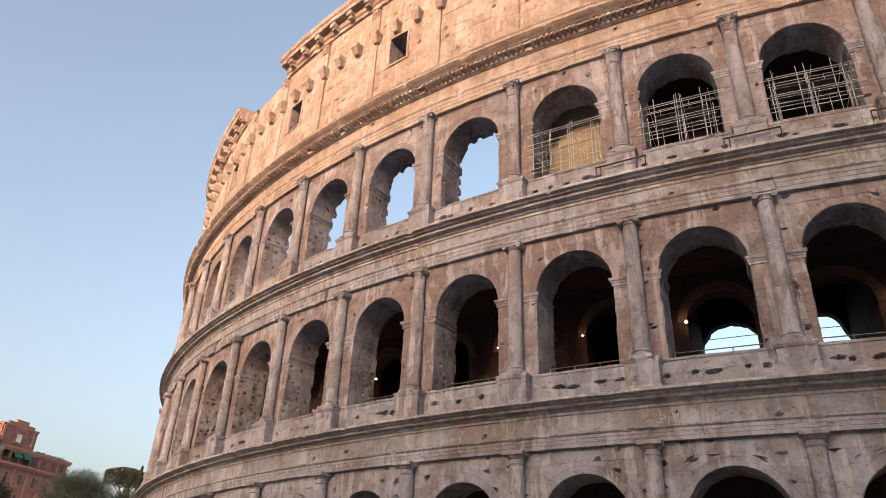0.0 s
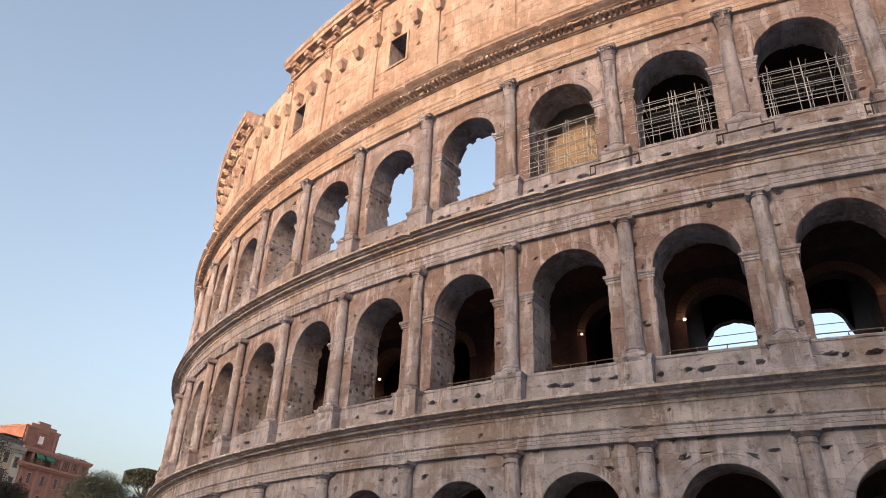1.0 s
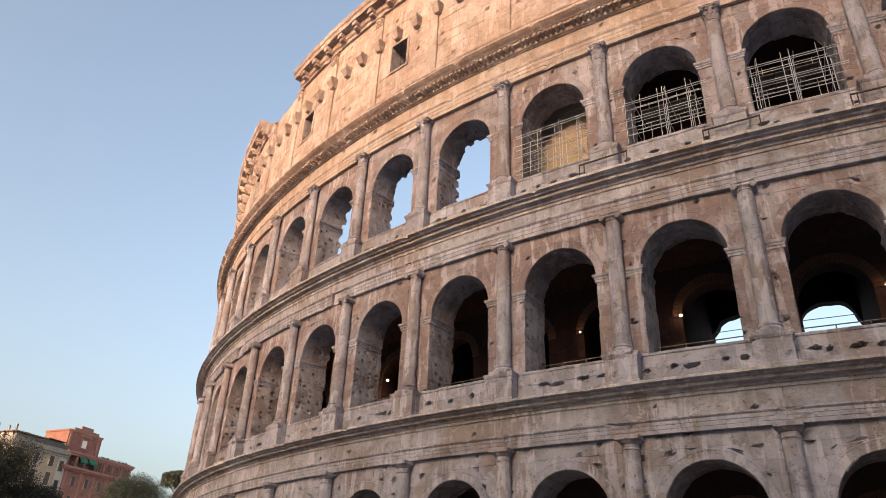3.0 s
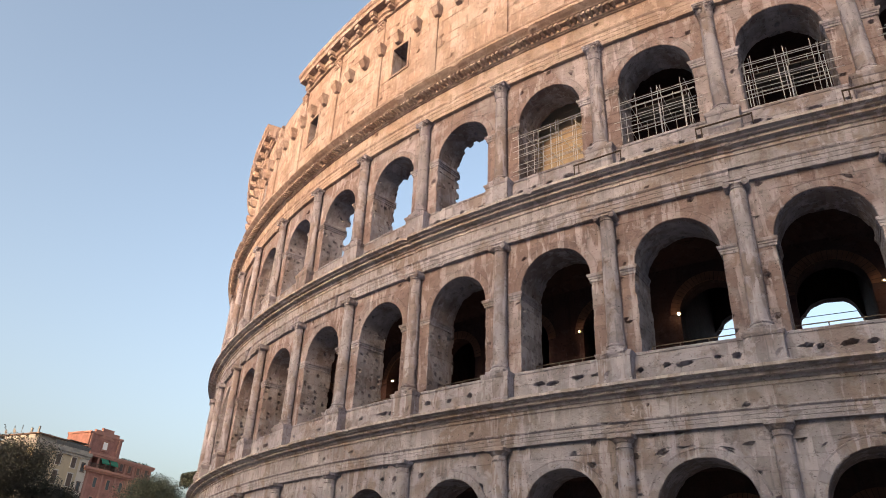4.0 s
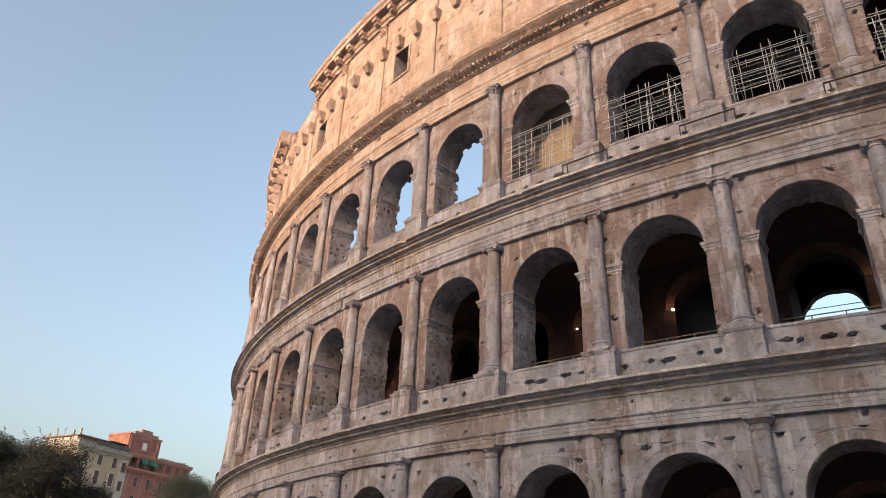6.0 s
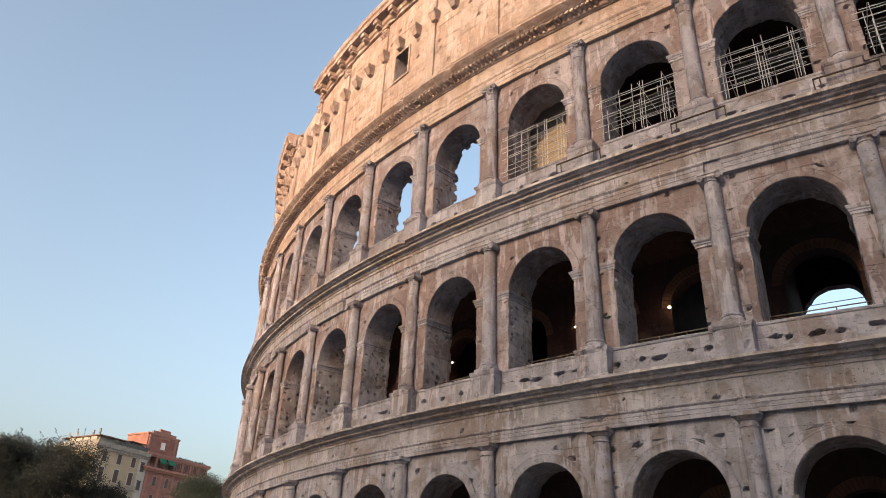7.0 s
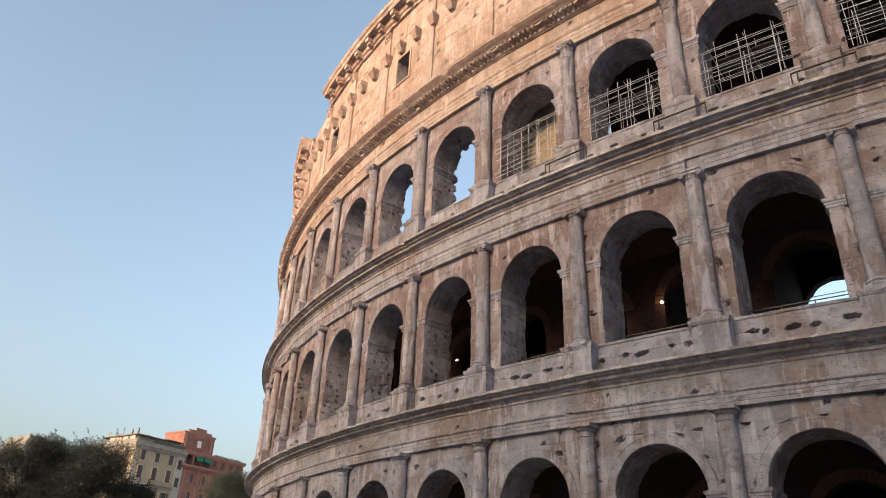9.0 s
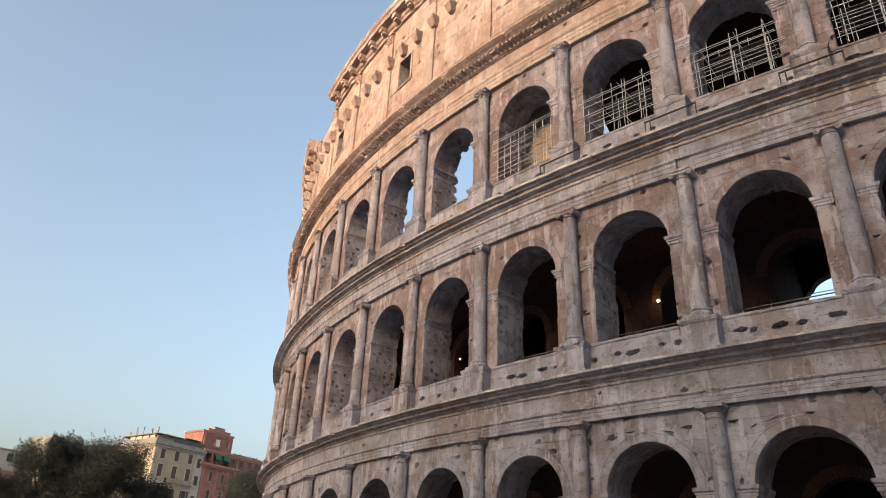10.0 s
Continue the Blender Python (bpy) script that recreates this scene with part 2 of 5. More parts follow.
def cuboid(bm, x0, x1, y0, y1, z0, z1, bevel=0.0):
    g = bmesh.ops.create_cube(bm, size=1.0, matrix=Matrix.Translation(((x0 + x1) / 2, (y0 + y1) / 2, (z0 + z1) / 2)) @ Matrix.Diagonal((x1 - x0, y1 - y0, z1 - z0, 1)))
    if bevel:
        es = list({e for v in g["verts"] for e in v.link_edges})
        bmesh.ops.bevel(bm, geom=es, offset=bevel, segments=1, affect="EDGES")
    return bm


def box(x0, x1, y0, y1, z0, z1, bevel=0.0):
    return cuboid(bmesh.new(), x0, x1, y0, y1, z0, z1, bevel)


def tube(bm, p, q, r, sides=7):
    p, q = Vector(p), Vector(q)
    m = Matrix.Translation((p + q) / 2) @ (q - p).to_track_quat("Z", "Y").to_matrix().to_4x4()
    bmesh.ops.create_cone(bm, cap_ends=True, segments=sides, radius1=r, radius2=r, depth=(q - p).length, matrix=m)
    return bm


def spin(profile, sides=20, arc=(0.0, 360.0), wobble=0.0, seed=0):
    """A turned form from (radius, height) rows."""
    pr = np.array(profile)
    th = np.radians(np.linspace(arc[0], arc[1], sides + 1))
    R, T = pr[:, 0][:, None] * np.ones_like(th)[None], th[None] * np.ones(len(pr))[:, None]
    Z = pr[:, 1][:, None] * np.ones_like(th)[None]
    if wobble:
        R = R + wobble * rough(T * 1.5 + seed * 9.1, Z * 0.9, seed) - 0.6 * pits(T * 0.5 + seed * 3.3, Z, seed, 0.9, 0.35, (0.05, 0.1), 0.1) * (wobble > 0.02)
    return np.stack([R * np.cos(T), R * np.sin(T), Z], -1)


# ---- ground ----
def ground_height(x, y):
    """Level round the monument, rising to the hill behind it; an unseen ridge is added to cast shade."""
    d = np.hypot(x + 20, y - 20)
    side = np.clip((-x - 60) / 60, 0, 1)
    # added ridge on the sun's side, out of view: shades lower wall and houses
    along, across = -1.0 * (y - 40), -1.0 * x
    f = np.clip((along - 140) / 75, 0, 1)
    shading_ridge = f * f * (3 - 2 * f) * np.clip(1 - (along - 330) / 400, 0, 1) * (82.0 - 0.36 * np.clip(across, 0, 110) - 0.65 * np.clip(across, -70, 0) + 0.9 * np.clip(across - 105, 0, 75))
    shading_ridge = shading_ridge * np.clip((420 - np.abs(across)) / 200, 0, 1)
    return -0.25 + np.maximum(11.0 * side * np.clip((d - 95) / 90, 0, 1) ** 1.2, shading_ridge)


gx = np.r_[-4000, -2000, -1000, -600, np.linspace(-400, 400, 81), 600, 1000, 2000, 4000]
GX, GY = np.meshgrid(gx, gx)
ground = new("ground", Soup().grid(np.stack([GX, GY, ground_height(GX, GY)], -1)).mesh("ground", GROUND, True))
tagged(ground, "pale grey gravel ground of the square, rising to a hill and an added unseen shading ridge", "ground", kind="structure")

pv = Soup()
aa = np.linspace(-60, 110, 120)
for o0, o1, zz in ((1.5, 9.0, -0.10), (9.0, 9.02, -0.25)):
    pv.grid(np.stack([W(aa, o0, zz if o0 < 9 else -0.10), W(aa, o1, zz)], 0), flip=True)
pavement = new("pavement", pv.mesh("pavement", ROAD))
tagged(pavement, "worn dark basalt pavement at the foot of the arcade", "pavement", kind="structure")

# ---- the amphitheatre ----
FIRST, LAST = -4, 14                       # column numbers, counted to the left
FINE = range(-4, 6)                        # bays that the walk passes nearest
R_IN, R_OUT = 2.17, 2.64                   # the arches: opening and outside of the ring
DEEP = 2.4                                 # depth of the outer piers
STOREYS = [  # sill, springing, underside of the architrave
    dict(sill=-0.25, spring=6.02, top=9.42),
    dict(sill=13.40, spring=18.22, top=21.50),
    dict(sill=25.85, spring=30.24, top=33.80),
]
arena = thing("amphitheatre", Matrix.Identity(4), "weathered ancient travertine amphitheatre with three tiers of arches", "amphitheatre")


def block_grid(a_left, a_right, z0, z1, off, k, cell, edge=0.010, recess=0.011, hole=0.3, rough_amp=0.025, tilt=0.006):
    """One dressed block as a grid of places on the wall: a_left and a_right are functions of z. Its rim lies in the joint."""
    zc = (z0 + z1) / 2
    w, h = max(abs(a_right(zc) - a_left(zc)), 0.05), z1 - z0
    nx, nz = max(2, int(w / cell)), max(2, int(h / cell))
    e, g = min(edge / w, 0.2), min(edge / h, 0.2)
    u = np.r_[0, e, np.linspace(e, 1 - e, nx + 1)[1:-1], 1 - e, 1]
    v = np.r_[0, g, np.linspace(g, 1 - g, nz + 1)[1:-1], 1 - g, 1]
    Z = z0 + (z1 - z0) * v[:, None] * np.ones_like(u)[None]
    al, ar = np.array([a_left(z) for z in Z[:, 0]]), np.array([a_right(z) for z in Z[:, 0]])
    A = al[:, None] + (ar - al)[:, None] * u[None]
    O = off + tilt * (hashed(round(zc * 7), round(a_left(zc) * 5), k) - 0.5) * 2 + rough_amp * rough(A, Z, k)
    if hole:
        O = O - pits(A, Z, k, 1.0, hole, (0.07, 0.15) if hole < 0.4 else (0.09, 0.17))
    rim = np.ones_like(O, bool)
    rim[1:-1, 1:-1] = False
    O[rim] = off - recess
    return A, O, Z


def courses(z0, z1, h):
    n = max(1, round((z1 - z0) / h))
    zs = np.linspace(z0, z1, n + 1)
    return list(zip(zs[:-1], zs[1:]))


def const(v):
    return lambda z: v


def worn_edge(bay, side, z, k):
    """How far the front edge of a pier has broken away at height z."""
    z = np.asarray(z, float)
    u = bay * 17.3 + side * 5.1 + k
    n = rough(z * 1.1 + u, z * 0 + u * 0.37, 4.0)
    return 0.015 + 0.16 * np.clip(n - 0.12, 0, 0.6) + 0.045 * np.clip(value_noise(z * 4.5 + u, z * 0 + u, 6.0), 0, 1)


def face_blocks(bay, st, cell, hole=0.22):
    """The blocks of one bay's front, piers and spandrels, as grids."""
    ac = -(bay + 0.5) * BAY
    half = BAY / 2
    out = []
    for z0, z1 in courses(st["sill"], st["spring"], 0.62):
        for s in (-1, 1):
            edge = lambda z, s=s: ac + s * (R_IN + float(worn_edge(bay, s, z, st["spring"])))
            out.append((edge, const(ac + half), z0, z1) if s > 0 else (const(ac - half), edge, z0, z1))

    def ring(z):
        d = z - st["spring"]
        return math.sqrt(max((R_OUT - 0.05) ** 2 - d * d, 0.0))

    for j, (z0, z1) in enumerate(courses(st["spring"], st["top"], 0.66)):
        if z0 > st["spring"] + R_OUT - 0.12:
            cuts = np.linspace(-half, half, 5) + (0.6 if j % 2 else 0)
            cuts[0], cuts[-1] = -half, half
            for c0, c1 in zip(cuts[:-1], cuts[1:]):
                out.append((const(ac + c0), const(ac + c1), z0, z1))
            continue
        for s in (-1, 1):
            room = half - ring(max(z0, st["spring"]))
            n = 1 if room < 1.5 else 2
            mids = [s * (half - room * f) for f in ((0.45, 0.6)[j % 2],)] if n == 2 else []
            if s < 0:
                stops = [const(ac - half)] + [const(ac + m) for m in mids] + [lambda z: ac - ring(z)]
            else:
                stops = [lambda z: ac + ring(z)] + [const(ac + m) for m in mids] + [const(ac + half)]
            for l, r in zip(stops[:-1], stops[1:]):
                out.append((l, r, z0, z1))
    return [block_grid(l, r, z0, z1, 0.0, bay * 3.7 + z0, cell, hole=hole) for l, r, z0, z1 in out]


def voussoirs(bay, st, n=17):
    """The stones of an arch ring, front face and underside in one, as lists of grids."""
    ac, zs = -(bay + 0.5) * BAY, st["spring"]
    out = []
    for j in range(n):
        t0, t1 = math.pi * j / n, math.pi * (j + 1) / n
        k = bay * 5.1 + zs + j
        e = 0.016
        t = np.r_[t0, t0 + e * 0.4, np.linspace(t0, t1, 4)[1:-1], t1 - e * 0.4, t1]
        r = np.r_[R_IN, R_IN + 0.03, R_IN + 0.3, R_OUT - 0.09, R_OUT - 0.08, R_OUT - 0.02, R_OUT]
        o = np.array([0.0, 0.03, 0.035, 0.035, 0.05, 0.055, 0.015])
        T, Rr = np.meshgrid(t, r)
        lift = 0.012 * (hashed(k, j, 1.0) - 0.5)
        O = o[:, None] + lift + 0.02 * rough(T * 2.4, Rr, k)
        O[:, 0] -= 0.014
        O[:, -1] -= 0.014
        A = ac + Rr * np.cos(T)
        Z = zs + Rr * np.sin(T)
        out.append(W(A, O, Z))
    return out


def ragged(x, side, bay, amount):
    """How far the back edge of a pier has crumbled, course by course."""
    k = bay * 3.0 + side
    return amount * (0.7 * hashed(np.floor(np.asarray(x) / 0.42), np.floor(np.asarray(x) * 0), k) + 0.5 * np.clip(rough(np.asarray(x) * 1.6, np.asarray(x) * 0 + k, 3.0), 0, 1))


def soffit(bay, st, cell):
    """Jambs and vault of one opening, in courses, pitted by old clamp holes."""
    ac, zs = -(bay + 0.5) * BAY, st["spring"]
    s = Soup()
    worn = 0.7 if st["sill"] > 20 and bay > 0 else 0.26
    for side in (-1, 1):
        for j, (z0, z1) in enumerate(courses(st["sill"], zs, 0.8)):
            cut = (0.0, DEEP * (0.42, 0.62)[j % 2], DEEP)
            for d0, d1 in zip(cut[:-1], cut[1:]):
                D, O, Z = block_grid(const(d0), const(d1), z0, z1, 0.0, bay * 2.3 + side + z0, cell, edge=0.014, recess=0.013, hole=0.0, rough_amp=0.035)
                O = O - pits(D, Z, bay * 1.7 + side * 5, 0.55, 0.58, (0.06, 0.14), 0.26)
                O = O - worn_edge(bay, side, Z, zs) * np.clip(1 - D / 0.4, 0, 1)
                D = D * (1 - ragged(Z, side, bay, worn) / DEEP)
                s.grid(W(ac + side * (R_IN - O), -D, Z), flip=side < 0)
    n = 9
    for j in range(n):
        for d0, d1 in ((0.0, DEEP * (0.4, 0.6)[j % 2]), (DEEP * (0.4, 0.6)[j % 2], DEEP)):
            t0, t1 = math.pi * j / n * R_IN, math.pi * (j + 1) / n * R_IN
            D, O, T = block_grid(const(d0), const(d1), t0, t1, 0.0, bay * 4.3 + j, cell, edge=0.014, recess=0.013, hole=0.0, rough_amp=0.03)
            O = O - pits(D, T, bay * 2.9 + 50, 0.9, 0.40, (0.06, 0.14), 0.22)
            D = D * (1 - ragged(T, 3, bay, worn) / DEEP)
            s.grid(W(ac + (R_IN - O) * np.cos(T / R_IN), -D, zs + (R_IN - O) * np.sin(T / R_IN)))
    # back of the pier, towards the gallery
    for side in (-1, 1):
        z = np.linspace(st["sill"], zs, 45)
        d = -(DEEP - ragged(z, side, bay, worn))
        s.grid(np.stack([W(ac + side * R_IN, d, z), W(ac + side * BAY / 2, d, z)], 0), flip=side > 0)
    t = np.linspace(0, math.pi, 61)
    d = -(DEEP - ragged(t * R_IN, 3, bay, worn))
    c = np.cos(t)
    oa = np.where(np.abs(c) > 0.72, np.sign(c) * BAY / 2, c / 0.72 * BAY / 2)
    oz = np.where(np.abs(c) > 0.72, zs + (st["top"] + 2.0 - zs) * np.abs(np.sin(t)) / 0.694, st["top"] + 2.0)
    s.grid(np.stack([W(ac + R_IN * c, d, zs + R_IN * np.sin(t)), W(ac + oa, -DEEP, oz)], 0), flip=True)
    return s


IMPOST = [(0.0, 0.0), (0.05, 0.0), (0.05, 0.14), (0.09, 0.16), (0.09, 0.24), (0.15, 0.30), (0.17, 0.40), (0.17, 0.45), (0.0, 0.47)]


def impost(bay, st, side):
    """The moulded band at the springing: along the pier's front and back along the jamb."""
    ac = -(bay + 0.5) * BAY
    pr = np.array(IMPOST)
    z = st["spring"] - 0.45 + pr[:, 1]
    start, corner = ac + side * (BAY / 2 - 0.45), ac + side * R_IN
    rows = []
    for f in (0, 0.33, 0.66):
        rows.append(W(start + (corner - start) * f, pr[:, 0] + 0.012 * rough(np.array(f * 3.0 + bay), pr[:, 1] * 4), z))
    rows.append(W(corner - side * pr[:, 0], pr[:, 0], z))
    for f in (0.25, 0.5, 0.75, 0.88):
        chip = 1 - 0.8 * np.clip(rough(np.array(f * 9.0 + bay * 3.1), np.array(side * 2.0 + st["spring"])) - 0.1, 0, 1)
        rows.append(W(corner - side * pr[:, 0] * chip, -DEEP * f, z))
    rows.append(W(corner + 0 * pr[:, 0], -DEEP * 0.9, z))
    return Soup().grid(np.stack(rows, 0), flip=side < 0)


def moulding(a0, a1, profile, k, step=0.35, worn=0.03, ends=True):
    """A length of moulding along the wall from rows of (off, z), with worn edges."""
    pr = np.array(profile)
    n = max(2, int((a1 - a0) / step))
    a = np.r_[a0, np.linspace(a0 + 0.012, a1 - 0.012, n), a1]
    A = a[None] * np.ones(len(pr))[:, None]
    lift = 0.008 * (hashed(np.array(round(a0 * 3)), np.array(k)) - 0.5)
    far = np.clip((pr[:, 0] - pr[:, 0].min()) / max(np.ptp(pr[:, 0]), 0.01), 0.25, 1)[:, None]
    chip = np.clip(rough(A * 1.6, pr[:, 1][:, None] * 0.8 + k, k) - 0.34, 0, 1) * 1.1
    O = pr[:, 0][:, None] + lift + worn * far * (rough(A * 2, pr[:, 1][:, None] * 3, k) - 0.3) - chip * far
    Z = pr[:, 1][:, None] + 0.4 * worn * rough(A, pr[:, 1][:, None] * 5 + 7, k + 2)
    if ends:
        O[:, 0] -= 0.010
        O[:, -1] -= 0.010
    return W(A, O, Z)


def run(bay, profile, k, cuts, worn=0.03, step=0.35):
    s = Soup()
    l, r = -(bay + 1) * BAY, -bay * BAY
    shift = 0.5 * (hashed(np.array(bay), np.array(k)) - 0.5)
    stops = np.linspace(l, r, cuts + 1)
    stops[1:-1] += shift
    for a0, a1 in zip(stops[:-1], stops[1:]):
        s.grid(moulding(a0, a1, profile, k, step, worn), flip=False)
    return s


def architrave_profile(z0, z1):
    h = z1 - z0
    return [(0.0, z0), (0.28, z0), (0.28, z0 + 0.26 * h), (0.305, z0 + 0.28 * h), (0.305, z0 + 0.54 * h), (0.33, z0 + 0.56 * h), (0.33, z0 + 0.78 * h),
            (0.39, z0 + 0.84 * h), (0.43, z0 + 0.9 * h), (0.43, z1), (0.24, z1 + 0.02)]


def bracketed_profile(z0, z1, out):
    """A cornice whose corona stands far out over a row of brackets."""
    h, d = z1 - z0, out - 0.4
    return [(0.24, z0), (0.36, z0 + 0.02 * h), (0.38, z0 + 0.08 * h), (0.48, z0 + 0.11 * h), (0.50, z0 + 0.16 * h), (0.50, z0 + 0.42 * h),
            (0.40 + 0.42 * d, z0 + 0.44 * h), (0.40 + 0.44 * d, z0 + 0.58 * h), (0.40 + 0.56 * d, z0 + 0.61 * h), (0.40 + 0.60 * d, z0 + 0.66 * h), (0.40 + 0.84 * d, z0 + 0.78 * h),
            (0.40 + 0.96 * d, z0 + 0.87 * h), (out, z0 + 0.89 * h), (out, z1), (0.0, z1 + 0.12)]


def cornice_profile(z0, z1, out):
    h, d = z1 - z0, out - 0.4
    rows = [(0.24, 0.0), (0.33, 0.01), (0.35, 0.22), (0.45, 0.24), (0.47, 0.42), (0.40 + 0.46 * d, 0.45), (0.40 + 0.48 * d, 0.64),
            (0.40 + 0.70 * d, 0.67), (0.40 + 0.72 * d, 0.73), (0.40 + 0.94 * d, 0.79), (out, 0.80), (out, 1.0)]
    return [(o, z0 + f * h) for o, f in rows] + [(0.0, z1 + 0.12)]


LOST_ARCHITRAVE = [(1, -1.09, -0.96), (1, 3.06, 3.28), (1, 5.5, 5.7)]     # tier, from, to, in bays


def architrave(bay, k, z0, z1):
    """One bay's architrave; where its face is broken away a rough core is left."""
    s = Soup()
    shift = 0.08 * (hashed(np.array(bay), np.array(k)) - 0.5)
    stops = {float(bay), bay + 0.34 + shift, bay + 0.67 + shift, bay + 1.0}
    for tier, p, q in LOST_ARCHITRAVE:
        if tier == k:
            stops |= {v for v in (p, q) if bay < v < bay + 1}
    stops = sorted(stops)
    pr = np.array(architrave_profile(z0, z1))
    for i0, i1 in zip(stops[:-1], stops[1:]):
        gone = any(tier == k and p <= (i0 + i1) / 2 <= q for tier, p, q in LOST_ARCHITRAVE)
        prof = np.stack([np.r_[np.minimum(pr[:-1, 0], 0.12), 0.26], pr[:, 1]], -1) if gone else pr
        s.grid(moulding(-i1 * BAY, -i0 * BAY, prof, k + 1.0, 0.3, 0.10 if gone else 0.03))
        if not gone:
            for e, f in ((i0, False), (i1, True)):
                if any(tier == k and e in (p, q) for tier, p, q in LOST_ARCHITRAVE):
                    s.grid(np.stack([W(-e * BAY, pr[:, 0] - 0.012, pr[:, 1]), W(-e * BAY, 0 * pr[:, 0], pr[:, 1])], 0), flip=f)
    return s


ENTABLATURES = [  # underside, top of architrave, top of frieze, top of cornice, overhang
    (9.42, 10.12, 11.02, 11.72, 1.28),
    (21.50, 22.42, 23.12, 23.98, 1.32),
    (33.80, 34.95, 36.00, 37.05, 1.42),
]


# -- columns --
def drum_profile(z0, z1, r0, r1, n=5):
    rows = []
    for z0_, z1_ in courses(z0, z1, (z1 - z0) / n):
        f0, f1 = (z0_ - z0) / (z1 - z0), (z1_ - z0) / (z1 - z0)
        ra, rb = r0 + (r1 - r0) * f0, r0 + (r1 - r0) * f1
        rows += [(ra - 0.008, z0_), (ra, z0_ + 0.02)] + [(ra + (rb - ra) * f, z0_ + (z1_ - z0_) * f) for f in (0.25, 0.5, 0.75)] + [(rb, z1_ - 0.02), (rb - 0.008, z1_)]
    return rows


def leaf_ring(bm, z, r, n, h, lean, seed, size=0.16):
    """A ring of curled leaves round a capital's bell."""
    rnd = random.Random(seed)
    for j in range(n):
        t = math.pi * (1.0 + (j + 0.5) / n)
        if rnd.random() < 0.12:
            continue
        c, s = math.cos(t), math.sin(t)
        rows = []
        for f, o, w in ((0.0, 0.0, 0.8), (0.5, 0.05, 1.0), (0.85, lean, 0.8), (1.0, lean + 0.06, 0.4), (0.9, lean + 0.1, 0.15)):
            rr, ww = r + o, size * w * (0.85 + 0.3 * rnd.random())
            rows.append([bm.verts.new((rr * c - q * ww * s, rr * s + q * ww * c, z + h * f)) for q in (-1, 0, 1)])
        for a, b in zip(rows[:-1], rows[1:]):
            for q in (0, 1):
                bm.faces.new((a[q], a[q + 1], b[q + 1], b[q]))


def capital(order, seed):
    """A half-column's capital, its top at z = 0, the column's axis at the origin, front towards -y."""
    bm = bmesh.new()
    rnd = random.Random(seed)

    def turned(profile):
        P = spin(profile, 16, (170, 370), 0.015, seed)
        idx = [[bm.verts.new(Vector(p)) for p in row] for row in P]
        for a, b in zip(idx[:-1], idx[1:]):
            for q in range(len(a) - 1):
                bm.faces.new((a[q], a[q + 1], b[q + 1], b[q]))

    if order == 0:
        turned([(0.44, -0.75), (0.44, -0.66), (0.49, -0.64), (0.49, -0.58), (0.44, -0.56), (0.44, -0.40), (0.52, -0.36), (0.60, -0.26), (0.62, -0.22)])
        cuboid(bm, -0.68, 0.68, -0.68, 0.3, -0.22, -0.02, 0.02)
    elif order == 1:
        turned([(0.43, -0.62), (0.43, -0.50), (0.48, -0.48), (0.48, -0.42), (0.46, -0.40), (0.56, -0.26), (0.56, -0.16)])
        cuboid(bm, -0.64, 0.64, -0.62, 0.3, -0.15, -0.01, 0.025)
        for s in (-1, 1):
            if rnd.random() < 0.85:
                for r, y in ((0.185, -0.58), (0.125, -0.605), (0.06, -0.63)):
                    tube(bm, (s * 0.53, 0.3, -0.29), (s * 0.53, y, -0.29), r, 12)
        cuboid(bm, -0.5, 0.5, -0.56, 0.2, -0.30, -0.14, 0.03)
    else:
        turned([(0.42, -1.15), (0.47, -1.13), (0.47, -1.07), (0.42, -1.05), (0.42, -0.8), (0.45, -0.5), (0.54, -0.26), (0.60, -0.2)])
        leaf_ring(bm, -1.05, 0.42, 6, 0.40, 0.08, seed)
        leaf_ring(bm, -0.76, 0.43, 5, 0.42, 0.12, seed + 1)
        for s in (-1, 1):
            tube(bm, (s * 0.45, -0.42, -0.26), (s * 0.62, -0.58, -0.26), 0.10, 9)
            bmesh.ops.create_icosphere(bm, subdivisions=1, radius=0.12, matrix=Matrix.Translation((s * 0.22, -0.55, -0.36)))
        cuboid(bm, -0.66, 0.66, -0.62, 0.3, -0.19, -0.10, 0.02)
        cuboid(bm, -0.70, 0.70, -0.66, 0.3, -0.10, -0.01, 0.02)
    return bm


def column_base(seed):
    """Attic base on a square plinth, its foot at z = 0."""
    bm = bmesh.new()
    P = spin([(0.64, 0.16), (0.67, 0.20), (0.67, 0.28), (0.63, 0.33), (0.56, 0.35), (0.56, 0.40), (0.60, 0.42), (0.61, 0.48), (0.57, 0.52), (0.50, 0.55)], 18, (170, 370), 0.02, seed)
    idx = [[bm.verts.new(Vector(p)) for p in row] for row in P]
    for a, b in zip(idx[:-1], idx[1:]):
        for q in range(len(a) - 1):
            bm.faces.new((a[q], a[q + 1], b[q + 1], b[q]))
    cuboid(bm, -0.70, 0.70, -0.70, 0.3, 0.0, 0.17, 0.03)
    return bm


COLUMN_OFF = 0.22
BASES = []
CAPS = {}


def shared(bm, name, mat):
    me = bpy.data.meshes.new(name)
    bm.normal_update()
    bm.to_mesh(me)
    bm.free()
    me.materials.append(mat)
    return me


for q in range(3):
    BASES.append(shared(column_base(q), "base", PALE))
    for order in range(3):
        CAPS[order, q] = shared(capital(order, q + 5 * order), "capital", PALE)


